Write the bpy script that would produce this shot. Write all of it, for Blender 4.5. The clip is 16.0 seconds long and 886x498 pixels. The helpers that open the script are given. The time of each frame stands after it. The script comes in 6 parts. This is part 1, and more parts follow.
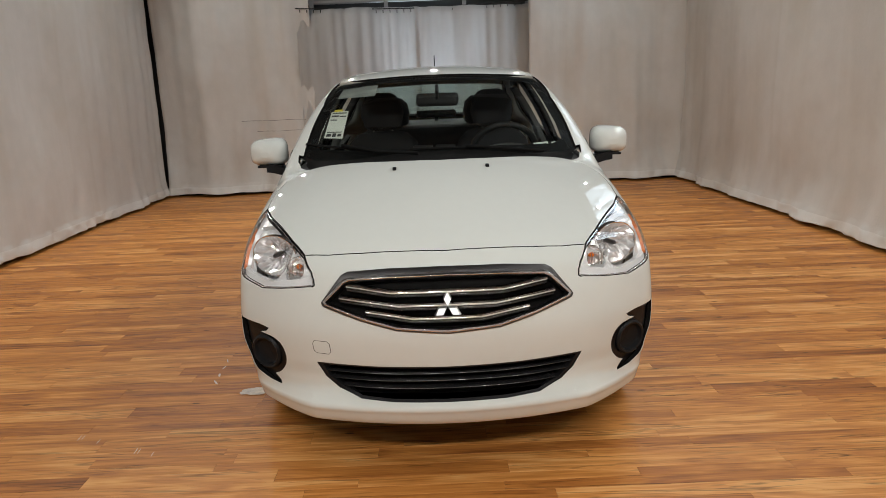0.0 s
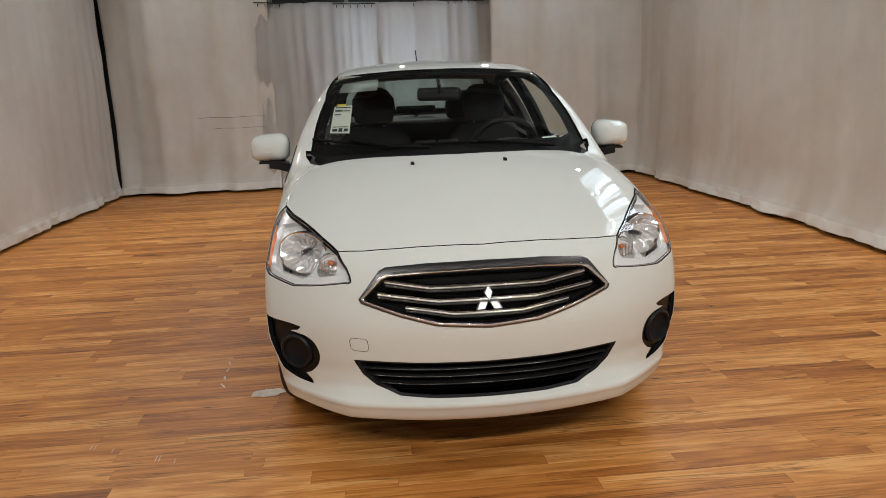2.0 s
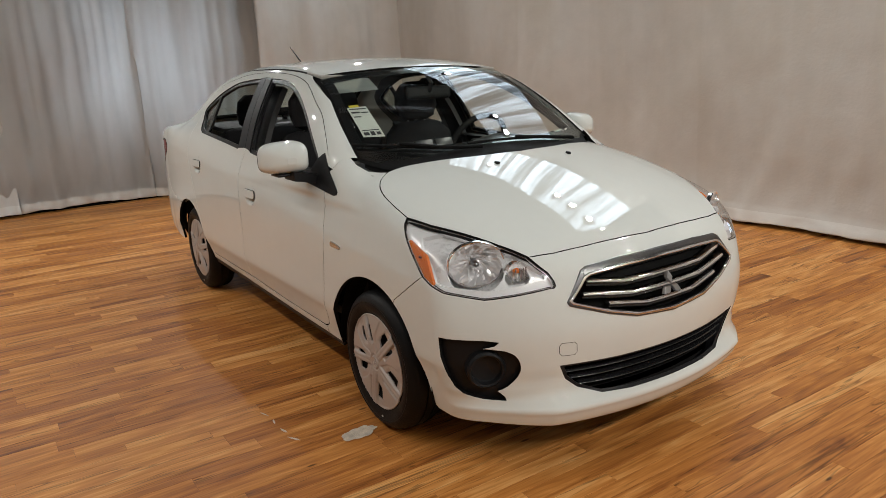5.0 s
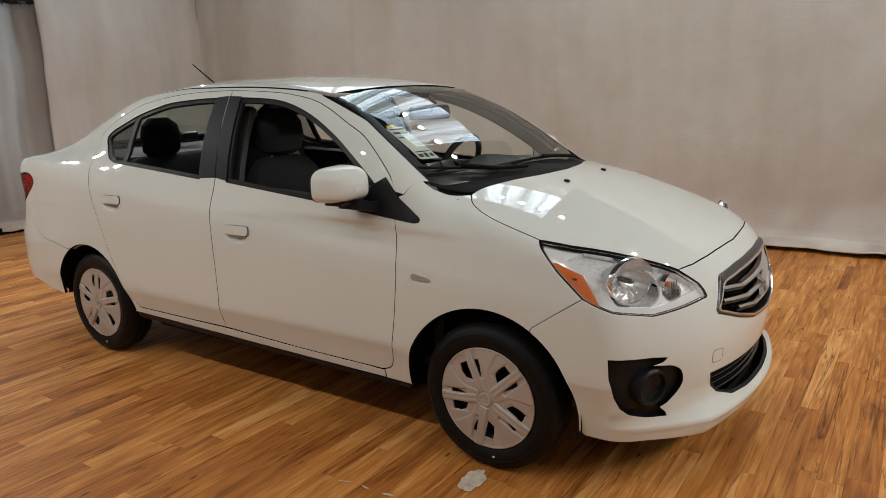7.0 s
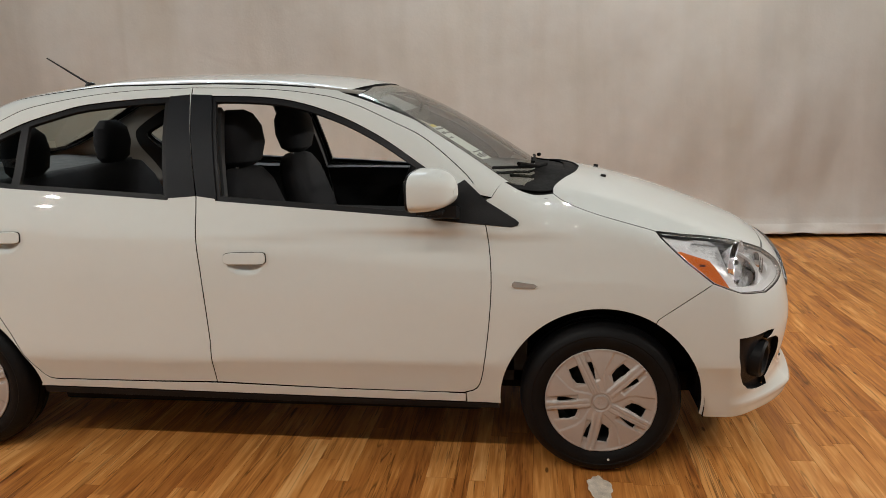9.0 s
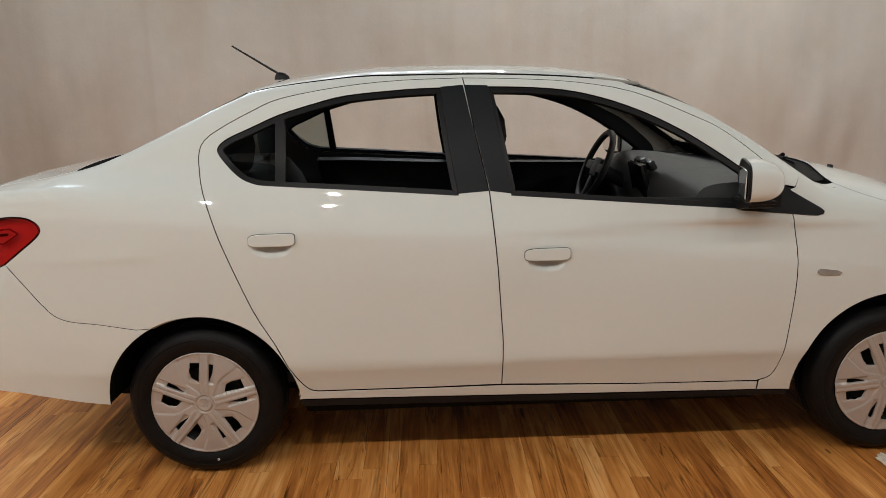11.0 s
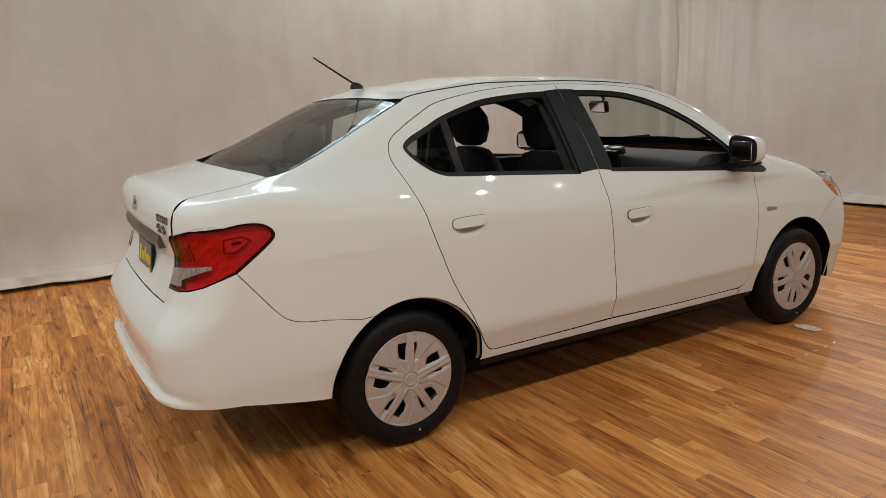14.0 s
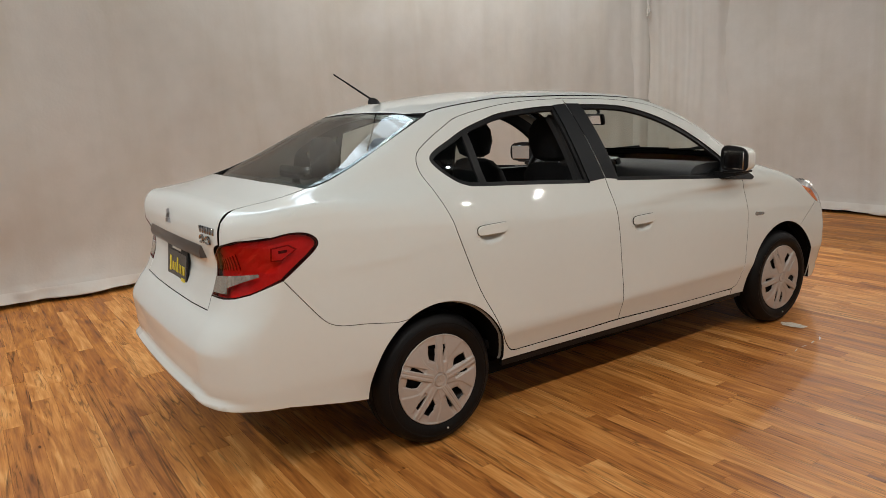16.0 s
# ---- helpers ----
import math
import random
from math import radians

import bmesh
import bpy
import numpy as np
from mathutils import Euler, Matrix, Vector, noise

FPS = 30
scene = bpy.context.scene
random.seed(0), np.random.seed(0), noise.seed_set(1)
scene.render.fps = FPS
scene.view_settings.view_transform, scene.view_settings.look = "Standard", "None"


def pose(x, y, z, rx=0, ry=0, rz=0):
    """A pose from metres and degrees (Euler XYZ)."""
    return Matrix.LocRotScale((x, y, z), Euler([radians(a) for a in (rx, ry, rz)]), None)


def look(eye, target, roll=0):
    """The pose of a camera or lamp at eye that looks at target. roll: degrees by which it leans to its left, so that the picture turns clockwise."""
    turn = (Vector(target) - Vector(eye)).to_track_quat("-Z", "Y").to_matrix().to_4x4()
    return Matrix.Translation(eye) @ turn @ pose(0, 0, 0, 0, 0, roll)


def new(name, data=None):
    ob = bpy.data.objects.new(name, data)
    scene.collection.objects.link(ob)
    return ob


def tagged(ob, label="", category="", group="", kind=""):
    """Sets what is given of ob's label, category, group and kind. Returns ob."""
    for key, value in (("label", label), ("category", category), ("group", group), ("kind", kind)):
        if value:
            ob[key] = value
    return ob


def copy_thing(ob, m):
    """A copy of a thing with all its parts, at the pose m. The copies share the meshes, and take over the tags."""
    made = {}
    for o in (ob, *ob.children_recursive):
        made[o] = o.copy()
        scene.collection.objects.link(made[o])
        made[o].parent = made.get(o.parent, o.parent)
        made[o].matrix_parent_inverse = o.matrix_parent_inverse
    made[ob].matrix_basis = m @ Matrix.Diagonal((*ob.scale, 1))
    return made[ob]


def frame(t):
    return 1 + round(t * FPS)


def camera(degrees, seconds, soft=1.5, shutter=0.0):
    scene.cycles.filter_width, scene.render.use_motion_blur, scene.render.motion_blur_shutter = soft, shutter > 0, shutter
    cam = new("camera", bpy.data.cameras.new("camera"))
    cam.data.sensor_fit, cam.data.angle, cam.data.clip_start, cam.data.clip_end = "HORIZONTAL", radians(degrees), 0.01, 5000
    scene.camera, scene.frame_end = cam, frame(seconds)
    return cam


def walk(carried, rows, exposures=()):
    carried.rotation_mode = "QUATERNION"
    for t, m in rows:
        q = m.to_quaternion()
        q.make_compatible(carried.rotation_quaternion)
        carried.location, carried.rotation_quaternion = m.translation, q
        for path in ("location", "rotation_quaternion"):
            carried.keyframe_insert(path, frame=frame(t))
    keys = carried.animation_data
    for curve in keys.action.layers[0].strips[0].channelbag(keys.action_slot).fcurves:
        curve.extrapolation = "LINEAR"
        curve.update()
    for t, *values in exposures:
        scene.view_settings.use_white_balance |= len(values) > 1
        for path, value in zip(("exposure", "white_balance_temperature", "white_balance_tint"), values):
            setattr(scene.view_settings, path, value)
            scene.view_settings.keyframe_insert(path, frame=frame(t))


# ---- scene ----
import functools
from mathutils.geometry import delaunay_2d_cdt

cam = camera(63.7, 16.0, 0.8)
PATH = [
    (0, (4.388, -0.023, 1.36), (2.438, -0.011, 0.917), -2.2),
    (0.5, (4.392, -0.045, 1.359), (2.442, -0.011, 0.915), -2.2),
    (1, (4.39, -0.103, 1.363), (2.442, -0.039, 0.914), -2.2),
    (1.5, (4.387, -0.213, 1.369), (2.444, -0.094, 0.914), -1.9),
    (2, (4.355, -0.365, 1.357), (2.416, -0.185, 0.901), -2.1),
    (2.5, (4.314, -0.619, 1.364), (2.387, -0.347, 0.902), -2.2),
    (3, (4.279, -0.903, 1.366), (2.378, -0.495, 0.897), -2.2),
    (3.5, (4.212, -1.198, 1.38), (2.358, -0.619, 0.902), -2.4),
    (4, (4.042, -1.504, 1.39), (2.248, -0.763, 0.909), -2.4),
    (4.2, (3.973, -1.612, 1.419), (2.211, -0.807, 0.926), -2.7),
    (6.3, (2.971, -2.632, 1.426), (1.656, -1.197, 0.967), -1.8),
    (6.5, (2.854, -2.718, 1.448), (1.594, -1.236, 0.983), -1.9),
    (7, (2.527, -2.904, 1.427), (1.431, -1.293, 0.977), -1.9),
    (7.5, (2.163, -3.064, 1.437), (1.327, -1.304, 0.984), -1.9),
    (8, (1.816, -3.186, 1.431), (1.121, -1.365, 0.983), -1.9),
    (8.5, (1.432, -3.201, 1.415), (0.98, -1.305, 0.967), -1.9),
    (9, (1.05, -3.224, 1.395), (0.783, -1.291, 0.958), -1.8),
    (9.5, (0.716, -3.272, 1.387), (0.506, -1.329, 0.963), -1.9),
    (10, (0.314, -3.248, 1.396), (0.142, -1.304, 0.959), -1.8),
    (10.2, (0.184, -3.234, 1.404), (0.008, -1.29, 0.964), -1.9),
    (12.3, (-1.415, -3.277, 1.395), (-0.877, -1.4, 0.963), -1.7),
    (12.5, (-1.531, -3.275, 1.37), (-0.969, -1.402, 0.951), -2.1),
    (13, (-1.861, -3.197, 1.381), (-1.138, -1.38, 0.96), -2.3),
    (13.5, (-2.233, -3.171, 1.397), (-1.355, -1.423, 0.977), -2.4),
    (14, (-2.507, -3.204, 1.397), (-1.513, -1.52, 0.978), -2.6),
    (14.5, (-2.678, -3.207, 1.409), (-1.56, -1.601, 0.994), -2.7),
    (15, (-2.779, -3.186, 1.416), (-1.646, -1.591, 1.005), -2.7),
    (15.5, (-2.81, -3.19, 1.419), (-1.708, -1.569, 1.017), -3.0),
    (16, (-2.812, -3.198, 1.417), (-1.725, -1.565, 1.027), -2.9),
]
walk(cam, [(t, look(eye, target, roll)) for t, eye, target, roll in PATH], ((0, -0.2), (2, -0.22), (4, -0.22), (7, -0.22), (8, -0.1), (9, 0.03), (10, 0.03), (13, 0.0), (14.5, 0.0), (16, -0.03)))

# ---- light ----
world = bpy.data.worlds.new("room_air")
world.use_nodes = True
world.node_tree.nodes["Background"].inputs[0].default_value = (0.9, 0.93, 1.0, 1)
world.node_tree.nodes["Background"].inputs[1].default_value = 0.15
scene.world = world


def lamp(name, x, y, z, target, size_x, size_y, watts, colour):
    data = bpy.data.lights.new(name, "AREA")
    data.shape, data.size, data.size_y, data.energy, data.color = "RECTANGLE", size_x, size_y, watts, colour
    ob = new(name, data)
    ob.matrix_world = look((x, y, z), target)
    return ob


WARM = (1.0, 0.962, 0.897)
PALE = (0.985, 1.0, 0.985)
# rows of spotlights: (x, y, z, watts); the nose end of the room is the brighter one
BULBS = [(x, -3.3, 3.65, 50 * w, 0) for x, w in ((-4.2, 1.0), (-3.1, 1.15), (-2.0, 1.1), (-1.0, .95), (0.0, .9), (1.0, .85), (2.0, .5), (3.0, .35))]
BULBS += [(x, 2.9, 4.15, 42 * w, 0) for x, w in ((-3.6, 1.5), (-2.2, 1.25), (-0.40, .7), (-0.02, .7), (0.36, .8), (0.76, .9), (2.0, 1.3), (3.2, 1.5))]
# no such lamps known: row added to brighten the car's tail
BULBS += [(-4.9, y, 3.2, 54, -1) for y in (-2.6, -1.3, 0.0, 1.3, 2.4)]
BULBS += [(5.15, y, 2.95, 74, 1) for y in (-1.75, -1.05, -0.35, 0.35, 1.05, 1.75)]
# spotlights added to brighten the north wall near the nose
BULBS += [(x, 1.3, 4.2, 60, 3) for x in (1.5, 2.9, 4.1)]
# spotlights added to brighten the end wall before the nose
BULBS += [(3.5, y, 4.2, 56, 2) for y in (-1.9, 0.3, 2.5)]


def bulb_lamp(x, y, z, watts, colour, aimed):
    data = bpy.data.lights.new("bulb_light", "SPOT")
    data.energy, data.color, data.shadow_soft_size = watts, colour, 0.045
    width, data.spot_blend = {-1: (112, .9), 0: (142, .7), 1: (78, 1.0), 2: (88, 1.0), 3: (92, 1.0)}[aimed]
    data.spot_size = radians(width)
    goal = {-1: (-1.9, y * .55, .7), 0: (x, y * (.3 if y < 0 else .75), .2), 1: (1.9, y * .45, .92), 2: (5.4, y * 1.1, 1.7), 3: (x, 3.5, 1.8)}[aimed]
    new("bulb_light", data).matrix_world = look((x, y, z), goal)


for bx, by, bz, power, aimed in BULBS:
    bulb_lamp(bx, by, bz, power, PALE if aimed in (-1, 2, 3) else WARM, aimed)


# ---- materials ----
def material(name, colour, rough=0.5, metal=0.0, coat=0.0, vary=0.0, scale=8.0, bump=0.0, bump_scale=60.0, **more):
    """A principled material with colour variation at two scales and a fine relief."""
    m = bpy.data.materials.new(name)
    m.use_nodes = True
    nodes, links = m.node_tree.nodes, m.node_tree.links
    b = nodes["Principled BSDF"]
    b.inputs["Base Color"].default_value = (*colour, 1)
    b.inputs["Roughness"].default_value, b.inputs["Metallic"].default_value = rough, metal
    b.inputs["Coat Weight"].default_value, b.inputs["Coat Roughness"].default_value = coat, 0.02
    for key, value in more.items():
        b.inputs[key.replace("_", " ")].default_value = value
    place = nodes.new("ShaderNodeTexCoord")
    if vary:
        total = None
        for k, share in ((scale, 0.6), (scale * 9, 0.4)):
            n = nodes.new("ShaderNodeTexNoise")
            n.inputs["Scale"].default_value, n.inputs["Detail"].default_value = k, 4
            links.new(place.outputs["Object"], n.inputs["Vector"])
            g = nodes.new("ShaderNodeMath")
            g.operation = "MULTIPLY_ADD"
            g.inputs[1].default_value = share
            g.inputs[2].default_value = 0
            links.new(n.outputs["Fac"], g.inputs[0])
            if total:
                links.new(total.outputs[0], g.inputs[2])
            total = g
        ramp = nodes.new("ShaderNodeMapRange")
        ramp.inputs["From Min"].default_value, ramp.inputs["From Max"].default_value = 0.3, 0.7
        ramp.inputs["To Min"].default_value, ramp.inputs["To Max"].default_value = 1 - vary, 1 + vary
        links.new(total.outputs[0], ramp.inputs["Value"])
        mix = nodes.new("ShaderNodeVectorMath")
        mix.operation = "SCALE"
        mix.inputs[0].default_value = colour
        links.new(ramp.outputs[0], mix.inputs["Scale"])
        links.new(mix.outputs[0], b.inputs["Base Color"])
        rr = nodes.new("ShaderNodeMapRange")
        rr.inputs["From Min"].default_value, rr.inputs["From Max"].default_value = 0.3, 0.7
        rr.inputs["To Min"].default_value, rr.inputs["To Max"].default_value = rough * (1 - vary), min(1, rough * (1 + vary))
        links.new(total.outputs[0], rr.inputs["Value"])
        links.new(rr.outputs[0], b.inputs["Roughness"])
    if bump:
        n = nodes.new("ShaderNodeTexNoise")
        n.inputs["Scale"].default_value, n.inputs["Detail"].default_value = bump_scale, 3
        links.new(place.outputs["Object"], n.inputs["Vector"])
        u = nodes.new("ShaderNodeBump")
        u.inputs["Strength"].default_value, u.inputs["Distance"].default_value = bump, 0.004
        links.new(n.outputs["Fac"], u.inputs["Height"])
        links.new(u.outputs[0], b.inputs["Normal"])
    return m


paint = material("white_pearl_paint", (0.715, 0.75, 0.728), 0.42, 0, 1.0, 0.015, 3, Coat_IOR=1.5, Specular_IOR_Level=0.0)
gap_black = material("gap_rubber", (0.006, 0.006, 0.006), 0.8, vary=0.2, Specular_IOR_Level=0.1)
trim_black = material("black_plastic_trim", (0.012, 0.0125, 0.014), 0.40, vary=0.15, scale=12, bump=0.15, bump_scale=300, Specular_IOR_Level=0.18)
pillar_black = material("satin_black_film", (0.016, 0.018, 0.021), 0.45, vary=0.1, Specular_IOR_Level=0.12)
gloss_black = material("gloss_black_plastic", (0.012, 0.012, 0.013), 0.18, vary=0.1)
dark_chrome = material("dark_chrome", (0.30, 0.30, 0.31), 0.12, 1.0, vary=0.04)
chrome = material("chrome", (0.88, 0.88, 0.89), 0.11, 1.0, vary=0.03)
badge_metal = material("brushed_badge_metal", (0.42, 0.42, 0.43), 0.30, 1.0, vary=0.05)
satin_chrome = material("dark_satin_chrome", (0.15, 0.15, 0.155), 0.3, 1.0, vary=0.05)
cover_silver = material("silver_wheel_cover", (0.50, 0.465, 0.44), 0.42, 0.30, 0.1, 0.04)
rubber = material("tyre_rubber", (0.006, 0.006, 0.0065), 0.50, vary=0.25, scale=14, bump=0.25, bump_scale=120, Specular_IOR_Level=0.18)
steel_dark = material("dark_steel", (0.05, 0.05, 0.05), 0.5, 0.6, vary=0.3)
cloth_black = material("black_seat_cloth", (0.018, 0.018, 0.02), 0.9, vary=0.2, scale=20, bump=0.5, bump_scale=500, Specular_IOR_Level=0.3)
cabin_black = material("black_cabin_plastic", (0.018, 0.0185, 0.02), 0.55, vary=0.15, scale=15, bump=0.2, bump_scale=350, Specular_IOR_Level=0.3)
dash_grey = material("dark_grey_dash_plastic", (0.065, 0.067, 0.07), 0.55, vary=0.12, scale=15, bump=0.2, bump_scale=350, Specular_IOR_Level=0.35)
cabin_grey = material("grey_headliner", (0.36, 0.35, 0.32), 0.9, vary=0.06, scale=10, bump=0.2, bump_scale=300)
amber = material("amber_plastic", (0.75, 0.17, 0.01), 0.2, coat=0.6, vary=0.05)
red_mid = material("inner_red_lens", (0.27, 0.004, 0.004), 0.16, coat=1.0, vary=0.22, scale=26, Specular_IOR_Level=0.2)
red_deep = material("deep_red_lens", (0.07, 0.002, 0.003), 0.14, coat=0.8, vary=0.1, Specular_IOR_Level=0.2)
clear_ribbed = material("ribbed_clear_lens", (0.50, 0.48, 0.45), 0.18, 0.7, 0.3, 0.25, 40)
silver = material("silvered_plastic", (0.90, 0.91, 0.92), 0.26, 0.12, vary=0.04)
reflector = material("reflector_silver", (0.94, 0.94, 0.95), 0.16, 0.62, vary=0.03)
lamp_grey = material("lamp_housing_silver", (0.82, 0.83, 0.84), 0.28, 0.15, vary=0.05)
bowl_white = material("pale_lamp_bowl", (0.85, 0.84, 0.82), 0.35, 0.0, vary=0.10, scale=60)
paper = material("white_paper", (0.72, 0.74, 0.70), 0.7, vary=0.04)
ink = material("printed_ink", (0.03, 0.03, 0.035), 0.6, vary=0.1)
yellow = material("yellow_print", (0.75, 0.62, 0.05), 0.5, vary=0.05)
teal = material("teal_print", (0.05, 0.42, 0.36), 0.5, vary=0.05)


def glass(name, tint, rough=0.0, least=0.085, power=4.0):
    m = bpy.data.materials.new(name)
    m.use_nodes = True
    nodes, links = m.node_tree.nodes, m.node_tree.links
    nodes.remove(nodes["Principled BSDF"])
    clear, shine, mix, w, p, f = (nodes.new("ShaderNode" + n) for n in ("BsdfTransparent", "BsdfGlossy", "MixShader", "LayerWeight", "Math", "MapRange"))
    clear.inputs[0].default_value = (*tint, 1)
    shine.inputs["Roughness"].default_value = rough
    w.inputs["Blend"].default_value = 0.5
    p.operation = "POWER"
    p.inputs[1].default_value = power
    f.inputs["To Min"].default_value = least
    links.new(w.outputs["Facing"], p.inputs[0])
    links.new(p.outputs[0], f.inputs["Value"])
    links.new(f.outputs[0], mix.inputs[0])
    links.new(clear.outputs[0], mix.inputs[1])
    links.new(shine.outputs[0], mix.inputs[2])
    links.new(mix.outputs[0], nodes["Material Output"].inputs[0])
    return m


screen_glass = glass("windscreen_glass", (0.74, 0.80, 0.75), 0.0, 0.08, 5.5)
tinted_glass = glass("tinted_glass", (0.42, 0.47, 0.46))
rear_tint = glass("rear_tinted_glass", (0.52, 0.60, 0.57), 0.0, 0.075, 7.0)
red_glass = glass("red_lamp_lens", (0.64, 0.012, 0.010), 0.02, 0.03, 6.0)
lamp_glass = glass("clear_lamp_lens", (0.95, 0.96, 0.97))


def glowing(name, colour, strength):
    m = bpy.data.materials.new(name)
    m.use_nodes = True
    b = m.node_tree.nodes["Principled BSDF"]
    b.inputs["Emission Color"].default_value, b.inputs["Emission Strength"].default_value = (*colour, 1), strength
    return m




def sheer_material():
    """Backlit sheer curtain in a high window."""
    m = glowing("daylit_sheer_curtain", (0.72, 0.87, 1.0), 5)
    nodes, links = m.node_tree.nodes, m.node_tree.links
    place, k, n, r = (nodes.new("ShaderNode" + t) for t in ("TexCoord", "Mapping", "TexNoise", "MapRange"))
    k.inputs["Scale"].default_value = (9.0, 1.0, 0.25)
    n.inputs["Scale"].default_value, n.inputs["Detail"].default_value = 1.0, 4
    r.inputs["From Min"].default_value, r.inputs["From Max"].default_value = 0.40, 0.62
    r.inputs["To Min"].default_value, r.inputs["To Max"].default_value = 0.5, 6.0
    links.new(place.outputs["Object"], k.inputs[0])
    links.new(k.outputs[0], n.inputs["Vector"])
    links.new(n.outputs["Fac"], r.inputs["Value"])
    links.new(r.outputs[0], nodes["Principled BSDF"].inputs["Emission Strength"])
    return m


sheer = sheer_material()


def curtain_material(name, colour):
    """Heavy canvas: upright streaks, cloudy stains, creases and a weave."""
    m = material(name, colour, 0.92, vary=0.06, scale=0.8, bump=0.35, bump_scale=40)
    nodes, links = m.node_tree.nodes, m.node_tree.links
    b = nodes["Principled BSDF"]
    place, n, u = (nodes.new("ShaderNode" + t) for t in ("TexCoord", "TexNoise", "Bump"))
    n.inputs["Scale"].default_value, n.inputs["Detail"].default_value, n.inputs["Distortion"].default_value = 2.6, 5, 1.2
    n.noise_type = "RIDGED_MULTIFRACTAL"
    links.new(place.outputs["Object"], n.inputs["Vector"])
    u.inputs["Strength"].default_value, u.inputs["Distance"].default_value = 0.28, 0.012
    links.new(n.outputs["Fac"], u.inputs["Height"])
    first = [k for k in nodes if k.type == "BUMP" and k != u][0]
    links.new(u.outputs[0], first.inputs["Normal"])
    tint = b.inputs["Base Color"].links[0].from_socket
    for size, low, high, shade in (((4.0, 4.0, .30), .45, .80, (.93, .915, .89)), ((1.1, 1.1, .8), .45, .78, (.91, .885, .845))):
        k, f, r, x = (nodes.new("ShaderNode" + t) for t in ("Mapping", "TexNoise", "MapRange", "Mix"))
        k.inputs["Scale"].default_value = size
        f.inputs["Scale"].default_value, f.inputs["Detail"].default_value, f.inputs["Distortion"].default_value = 1, 4, .6
        r.inputs["From Min"].default_value, r.inputs["From Max"].default_value = low, high
        x.data_type, x.blend_type = "RGBA", "MULTIPLY"
        links.new(place.outputs["Object"], k.inputs[0])
        links.new(k.outputs[0], f.inputs["Vector"])
        links.new(f.outputs["Fac"], r.inputs["Value"])
        links.new(r.outputs[0], x.inputs[0])
        links.new(tint, x.inputs[6])
        x.inputs[7].default_value = (*shade, 1)
        tint = x.outputs[2]
    links.new(tint, b.inputs["Base Color"])
    return m


canvas = curtain_material("off_white_canvas", (0.615, 0.605, 0.58))
thin_canvas = curtain_material("thin_canvas", (0.62, 0.615, 0.60))
through_light, blend = thin_canvas.node_tree.nodes.new("ShaderNodeBsdfTranslucent"), thin_canvas.node_tree.nodes.new("ShaderNodeMixShader")
through_light.inputs[0].default_value = (0.75, 0.75, 0.75, 1)
blend.inputs[0].default_value = 0.45
thin_canvas.node_tree.links.new(thin_canvas.node_tree.nodes["Principled BSDF"].outputs[0], blend.inputs[1])
thin_canvas.node_tree.links.new(through_light.outputs[0], blend.inputs[2])
thin_canvas.node_tree.links.new(blend.outputs[0], thin_canvas.node_tree.nodes["Material Output"].inputs[0])
# paler hem fabric; its colour also holds the light on its upward tilt
hem_cloth = curtain_material("pale_lit_hem_canvas", (0.70, 0.70, 0.68))


